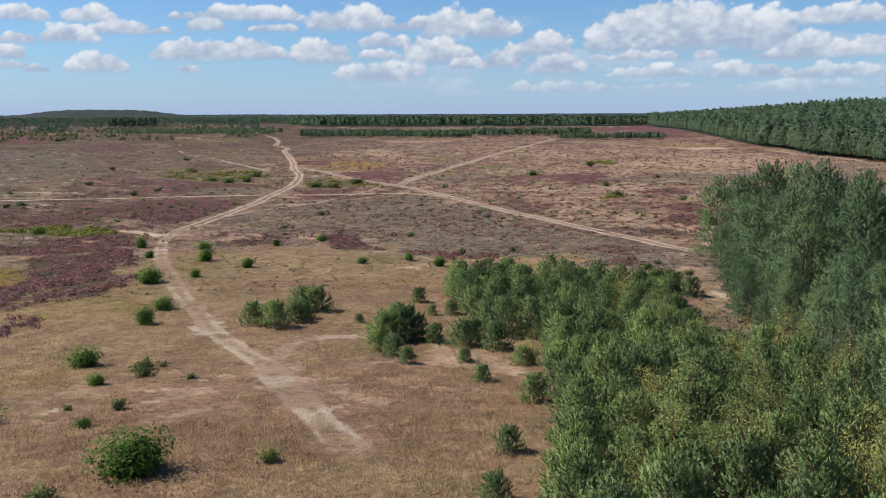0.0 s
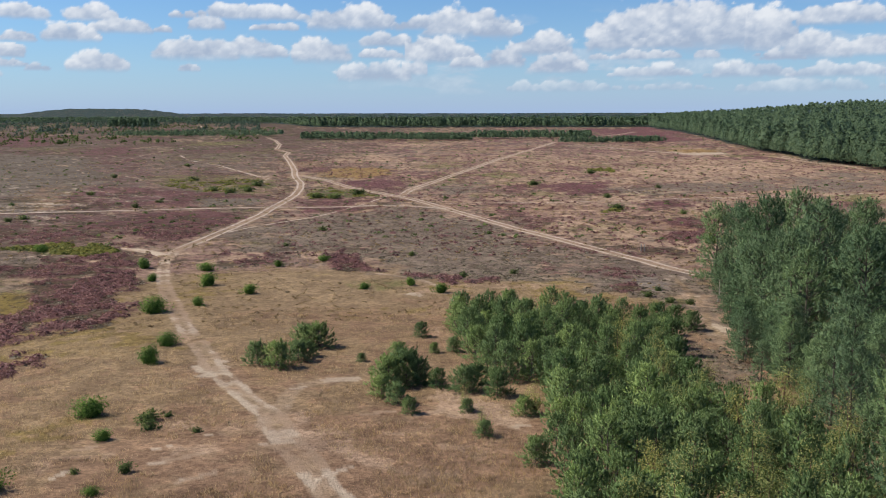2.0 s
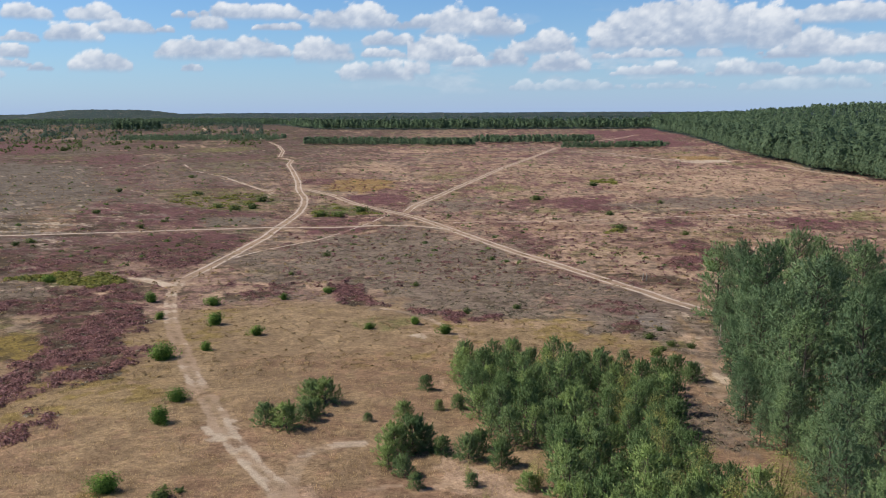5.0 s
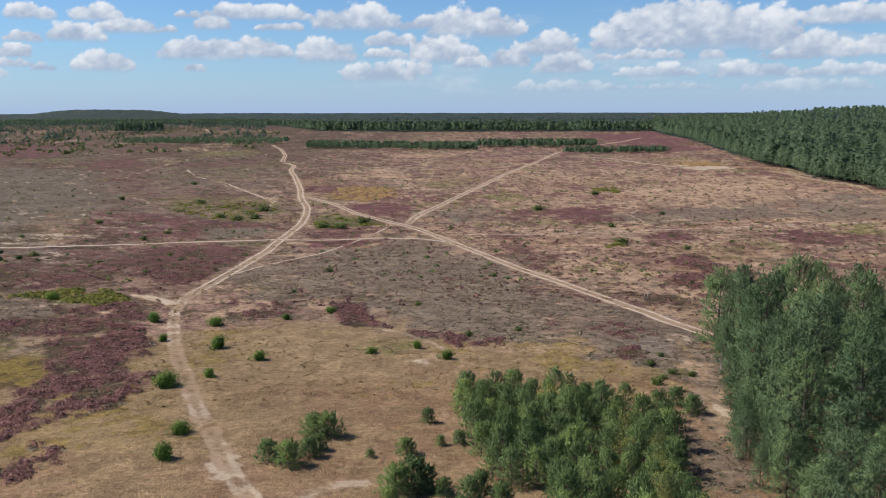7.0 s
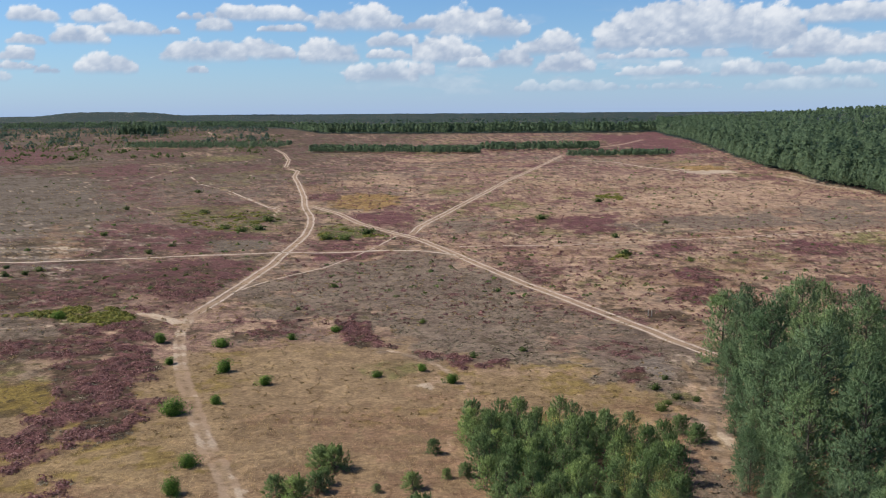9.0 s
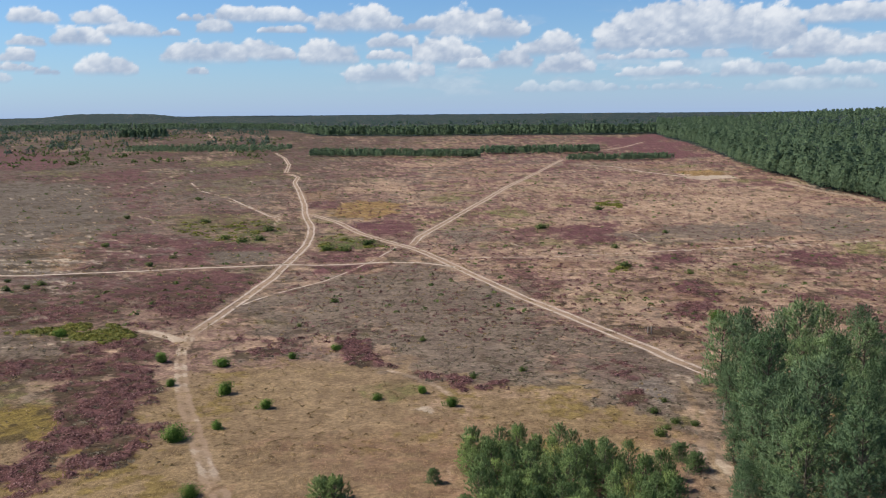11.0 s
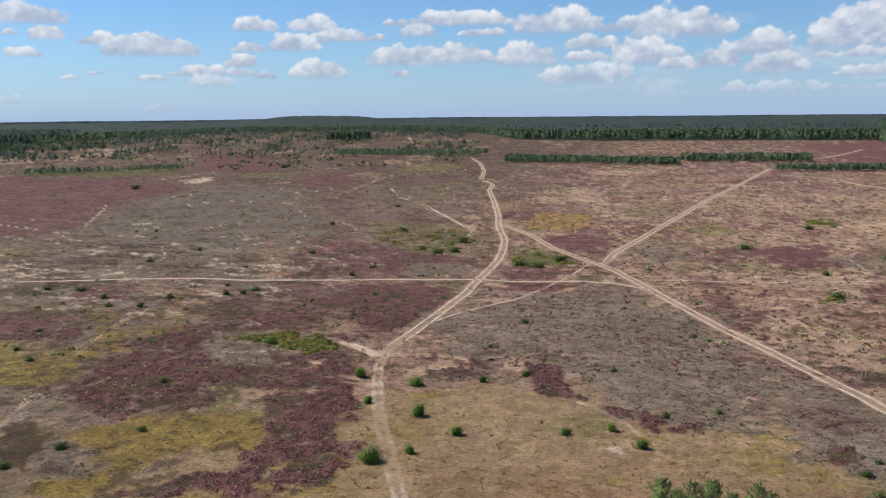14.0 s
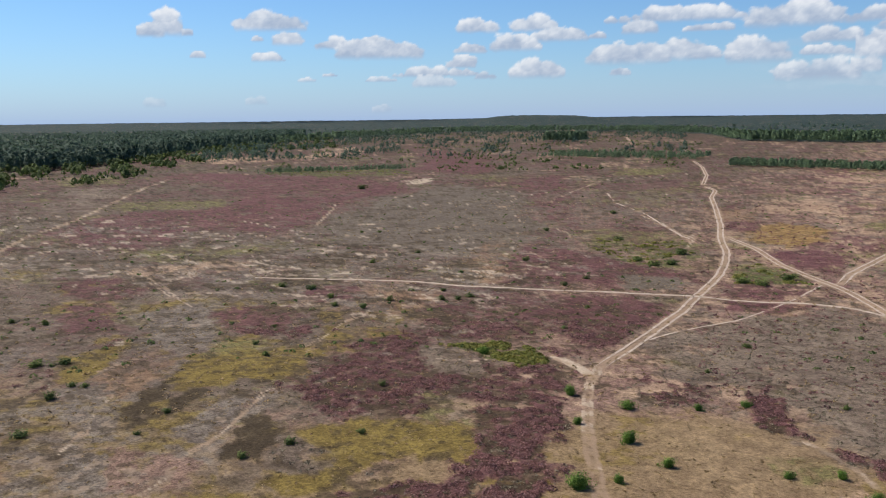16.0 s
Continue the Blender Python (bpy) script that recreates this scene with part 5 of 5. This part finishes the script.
xy = fan(110000, -64, 30, 42, 190, 1.2)
cover, share, _, grain = cover_at(xy[:, 0], xy[:, 1])
pick = share > rng.uniform(0.42, 0.85, len(xy))
near_heath = np.hypot(xy[:, 0], xy[:, 1]) < 135
stuff("heather", cushions(rng, xy[pick & near_heath][:9500], 0.42, 0.75, 34, 0.19), 3, M_HEATHER, "purple flowering heather in low cushions", "heather")
stuff("heather_specks", cushions(rng, clear(fan(4200, -12, 30, 100, 330, 1.1)), 0.34, 0.6, 11, 0.42), 3, M_HEATHER, "single dark heather plants in pale grass", "heather")
pick = (share > 0.19) & (share < 0.4)
stuff("faded_heather", cushions(rng, xy[pick][:9000], 0.24, 0.5, 10, 0.42), 3, M_GREYHEATH, "faded grey-brown heather in low cushions", "heather")
plain_tufts = fan(7000, -64, 30, 95, 330, 1.1)
stuff("pale_tussocks", cushions(rng, plain_tufts, 0.26, 0.5, 9, 0.45, 0.02), 3, M_TUSSOCK, "pale dry tussocks between the heather", "grass")
xy = xy[(share < 0.08) & (np.hypot(xy[:, 0], xy[:, 1]) > 62)][:4500]
bare = np.min([line_distance(xy[:, 0], xy[:, 1], line) for width, line, strength in WORN], axis=0)
xy = xy[(bare > 1.2) & (outline_depth(xy[:, 0], xy[:, 1], THICKET) < 0)]
stuff("grass_tussocks", cushions(rng, xy, 0.17, 0.35, 10, 0.45, 0.02), 3, M_TUSSOCK, "low tan tussocks of dry grass", "grass")
fronds = []
for name_, outline, _ in PATCHES:
    if name_ == "bracken":
        p = np.asarray(outline, float)
        c = np.column_stack([rng.uniform(p[:, 0].min(), p[:, 0].max(), 900), rng.uniform(p[:, 1].min(), p[:, 1].max(), 900)])
        c = c[outline_depth(c[:, 0], c[:, 1], outline) > 2.0 * (fbm(c[:, 0] / 4, c[:, 1] / 4, 401) - 0.35)]
        fronds.append(c[fbm(c[:, 0] / 3, c[:, 1] / 3, 402) > (0.47 if p[:, 1].min() < 120 else 0.57)])
stuff("bracken", cushions(rng, np.vstack(fronds), 0.5, 0.6, 26, 0.34), 3, M_BRACKEN, "yellowing green bracken in loose beds", "bracken")
n = 20000
az, r = np.radians(rng.uniform(-31, 20, n)), 17 + 50 * rng.random(n) ** 1.1
xy = np.column_stack([r * np.sin(az), r * np.cos(az)])
bare = np.min([line_distance(xy[:, 0], xy[:, 1], line) for width, line, strength in WORN], axis=0)
xy = xy[(bare > 1.3) & (outline_depth(xy[:, 0], xy[:, 1], THICKET) < 0)]
stuff("dry_grass", sprigs(rng, xy, 0.17, 0.13, 5, 0.013), 3, M_GRASS, "short dry tan grass tufts on the rise", "grass")


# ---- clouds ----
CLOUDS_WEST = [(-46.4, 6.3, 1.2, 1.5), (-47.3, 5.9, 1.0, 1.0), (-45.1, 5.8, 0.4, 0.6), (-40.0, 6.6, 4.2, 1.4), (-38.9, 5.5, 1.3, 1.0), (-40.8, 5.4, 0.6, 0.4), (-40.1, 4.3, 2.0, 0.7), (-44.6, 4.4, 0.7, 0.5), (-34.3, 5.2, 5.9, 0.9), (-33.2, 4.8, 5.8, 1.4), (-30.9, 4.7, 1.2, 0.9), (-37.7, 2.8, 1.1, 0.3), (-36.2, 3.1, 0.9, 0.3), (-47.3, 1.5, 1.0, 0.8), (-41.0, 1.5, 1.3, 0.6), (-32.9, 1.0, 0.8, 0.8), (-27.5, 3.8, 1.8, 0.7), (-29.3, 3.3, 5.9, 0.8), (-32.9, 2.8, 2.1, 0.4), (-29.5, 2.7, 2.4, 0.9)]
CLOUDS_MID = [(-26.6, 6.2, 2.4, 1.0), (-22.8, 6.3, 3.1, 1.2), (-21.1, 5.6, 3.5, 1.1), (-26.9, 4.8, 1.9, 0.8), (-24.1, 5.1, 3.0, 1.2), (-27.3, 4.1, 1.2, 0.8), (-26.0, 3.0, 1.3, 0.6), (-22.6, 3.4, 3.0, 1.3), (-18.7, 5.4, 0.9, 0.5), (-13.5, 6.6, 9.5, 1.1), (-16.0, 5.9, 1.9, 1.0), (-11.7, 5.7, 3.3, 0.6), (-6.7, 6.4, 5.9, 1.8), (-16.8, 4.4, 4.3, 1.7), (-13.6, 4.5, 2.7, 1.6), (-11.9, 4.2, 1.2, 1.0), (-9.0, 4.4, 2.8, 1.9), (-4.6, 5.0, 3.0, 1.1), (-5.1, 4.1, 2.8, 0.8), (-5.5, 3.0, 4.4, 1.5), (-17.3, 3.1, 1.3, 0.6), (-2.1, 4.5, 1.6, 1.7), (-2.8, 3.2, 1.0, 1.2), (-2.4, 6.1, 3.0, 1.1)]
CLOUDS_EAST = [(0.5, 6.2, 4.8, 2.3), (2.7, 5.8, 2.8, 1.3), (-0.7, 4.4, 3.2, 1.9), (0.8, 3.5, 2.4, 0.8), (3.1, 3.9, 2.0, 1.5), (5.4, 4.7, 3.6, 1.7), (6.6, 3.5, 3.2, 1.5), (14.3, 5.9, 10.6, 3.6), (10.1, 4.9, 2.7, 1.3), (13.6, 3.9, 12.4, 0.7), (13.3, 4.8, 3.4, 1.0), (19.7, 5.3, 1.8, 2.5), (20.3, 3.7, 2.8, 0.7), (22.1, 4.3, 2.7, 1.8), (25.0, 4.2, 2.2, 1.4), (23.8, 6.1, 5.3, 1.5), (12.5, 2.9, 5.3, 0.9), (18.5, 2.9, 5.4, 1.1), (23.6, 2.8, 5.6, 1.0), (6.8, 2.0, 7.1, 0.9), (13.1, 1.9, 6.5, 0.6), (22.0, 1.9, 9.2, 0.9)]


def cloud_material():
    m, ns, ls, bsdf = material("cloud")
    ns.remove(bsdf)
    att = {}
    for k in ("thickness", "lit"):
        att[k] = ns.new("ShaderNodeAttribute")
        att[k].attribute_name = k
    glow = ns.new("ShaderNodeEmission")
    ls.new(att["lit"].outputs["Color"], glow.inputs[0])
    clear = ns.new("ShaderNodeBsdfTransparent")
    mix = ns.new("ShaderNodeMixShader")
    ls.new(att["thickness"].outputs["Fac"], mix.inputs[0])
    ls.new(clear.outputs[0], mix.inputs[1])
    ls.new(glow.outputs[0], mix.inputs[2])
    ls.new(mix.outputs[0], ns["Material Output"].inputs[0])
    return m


def build_clouds():
    """A far ring of fair-weather clouds round the horizon."""
    az = np.concatenate([np.arange(-60, 32, 0.1), np.arange(32, 300, 1.5)])
    el = np.concatenate([np.arange(-0.4, 8.0, 0.09), np.arange(8.1, 24, 0.8)])
    E_, A_ = np.meshgrid(el, az, indexing="ij")
    a, e = A_.ravel(), E_.ravel()
    lumps = fbm(a / 1.15, e / 0.85, 201, 5)
    lumps2 = fbm(a / 0.5, e / 0.4, 231, 4)
    rng = np.random.default_rng(77)
    far = [(rng.uniform(36, 296), rng.uniform(2, 20), rng.uniform(4, 14), rng.uniform(1.5, 5)) for _ in range(110)]
    far += [(rng.uniform(-60, 36), rng.uniform(9.5, 22), rng.uniform(4, 12), rng.uniform(1.5, 3.5)) for _ in range(40)]
    dens, lit = np.zeros(a.shape), np.zeros(a.shape)
    seen = [(ca, ce, 1.06 * w, 1.14 * h) for ca, ce, w, h in CLOUDS_WEST + CLOUDS_MID + CLOUDS_EAST]
    for ca, ce, w, h in seen + far:
        near = (np.abs(a - ca) < w * 0.8) & (np.abs(e - ce) < h * 1.1)
        x, y = a[near], e[near]
        if not len(x):
            continue
        base = ce - 0.48 * h
        field, round_ = np.full(x.shape, -1.0), np.zeros(x.shape)
        for _ in range(int(7 + 5 * min(4, w / h) + 5 * h)):
            u = rng.uniform(-0.46, 0.46)
            room = h * (1 - (2 * u) ** 2) ** 0.6 * rng.uniform(0.5, 1.0)
            r = max(0.18 * h, min(0.5 * h, room * rng.uniform(0.38, 0.7)))
            pe = base + r * 0.55 + rng.random() * max(0.0, room - 1.5 * r)
            dx, dy = (x - ca - u * w) / (r * 1.45), (y - pe) / r
            f = 1 - np.hypot(dx, dy)
            round_ = np.where(f > field, dy - 0.45 * dx, round_)
            field = np.maximum(field, f)
        d = smooth(0.0, 0.30, field + 0.95 * (lumps[near] - 0.5) + 0.55 * (lumps2[near] - 0.5))
        d = d * smooth(base - 0.10 * h, base + 0.22 * h, y + 0.1 * h * (lumps2[near] - 0.5))
        # low clouds are thinner with distance
        d = d * (0.42 + 0.58 * smooth(1.4, 3.6, ce))
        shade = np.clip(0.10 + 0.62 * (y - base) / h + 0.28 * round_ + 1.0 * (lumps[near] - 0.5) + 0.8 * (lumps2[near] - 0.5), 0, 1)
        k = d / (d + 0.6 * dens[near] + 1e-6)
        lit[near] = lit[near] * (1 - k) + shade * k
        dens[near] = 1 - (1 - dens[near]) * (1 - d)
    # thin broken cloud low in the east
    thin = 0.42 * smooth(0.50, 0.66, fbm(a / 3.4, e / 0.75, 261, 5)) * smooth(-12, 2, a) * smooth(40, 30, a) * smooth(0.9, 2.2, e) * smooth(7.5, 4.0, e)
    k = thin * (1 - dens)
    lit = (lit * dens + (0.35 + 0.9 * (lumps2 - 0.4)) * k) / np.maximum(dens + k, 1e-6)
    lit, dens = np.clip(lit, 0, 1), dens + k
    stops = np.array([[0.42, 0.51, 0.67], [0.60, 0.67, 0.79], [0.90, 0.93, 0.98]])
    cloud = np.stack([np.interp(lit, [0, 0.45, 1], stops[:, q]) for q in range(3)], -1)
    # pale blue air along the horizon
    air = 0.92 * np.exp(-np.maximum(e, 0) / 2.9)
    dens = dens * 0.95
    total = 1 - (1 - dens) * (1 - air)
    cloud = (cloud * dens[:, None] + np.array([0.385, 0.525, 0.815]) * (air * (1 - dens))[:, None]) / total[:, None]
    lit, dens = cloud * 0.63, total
    R = 4600.0
    ra, re = np.radians(a), np.radians(e)
    verts = np.column_stack([np.sin(ra) * R * np.cos(re), np.cos(ra) * R * np.cos(re), R * np.sin(re)])
    ne, na = len(el), len(az)
    i, j = np.meshgrid(np.arange(ne - 1), np.arange(na), indexing="ij")
    k = (j + 1) % na
    faces = np.stack([i * na + j, i * na + k, (i + 1) * na + k, (i + 1) * na + j], -1).reshape(-1, 4)
    me = mesh_from("backdrop", verts, faces, flat=False)
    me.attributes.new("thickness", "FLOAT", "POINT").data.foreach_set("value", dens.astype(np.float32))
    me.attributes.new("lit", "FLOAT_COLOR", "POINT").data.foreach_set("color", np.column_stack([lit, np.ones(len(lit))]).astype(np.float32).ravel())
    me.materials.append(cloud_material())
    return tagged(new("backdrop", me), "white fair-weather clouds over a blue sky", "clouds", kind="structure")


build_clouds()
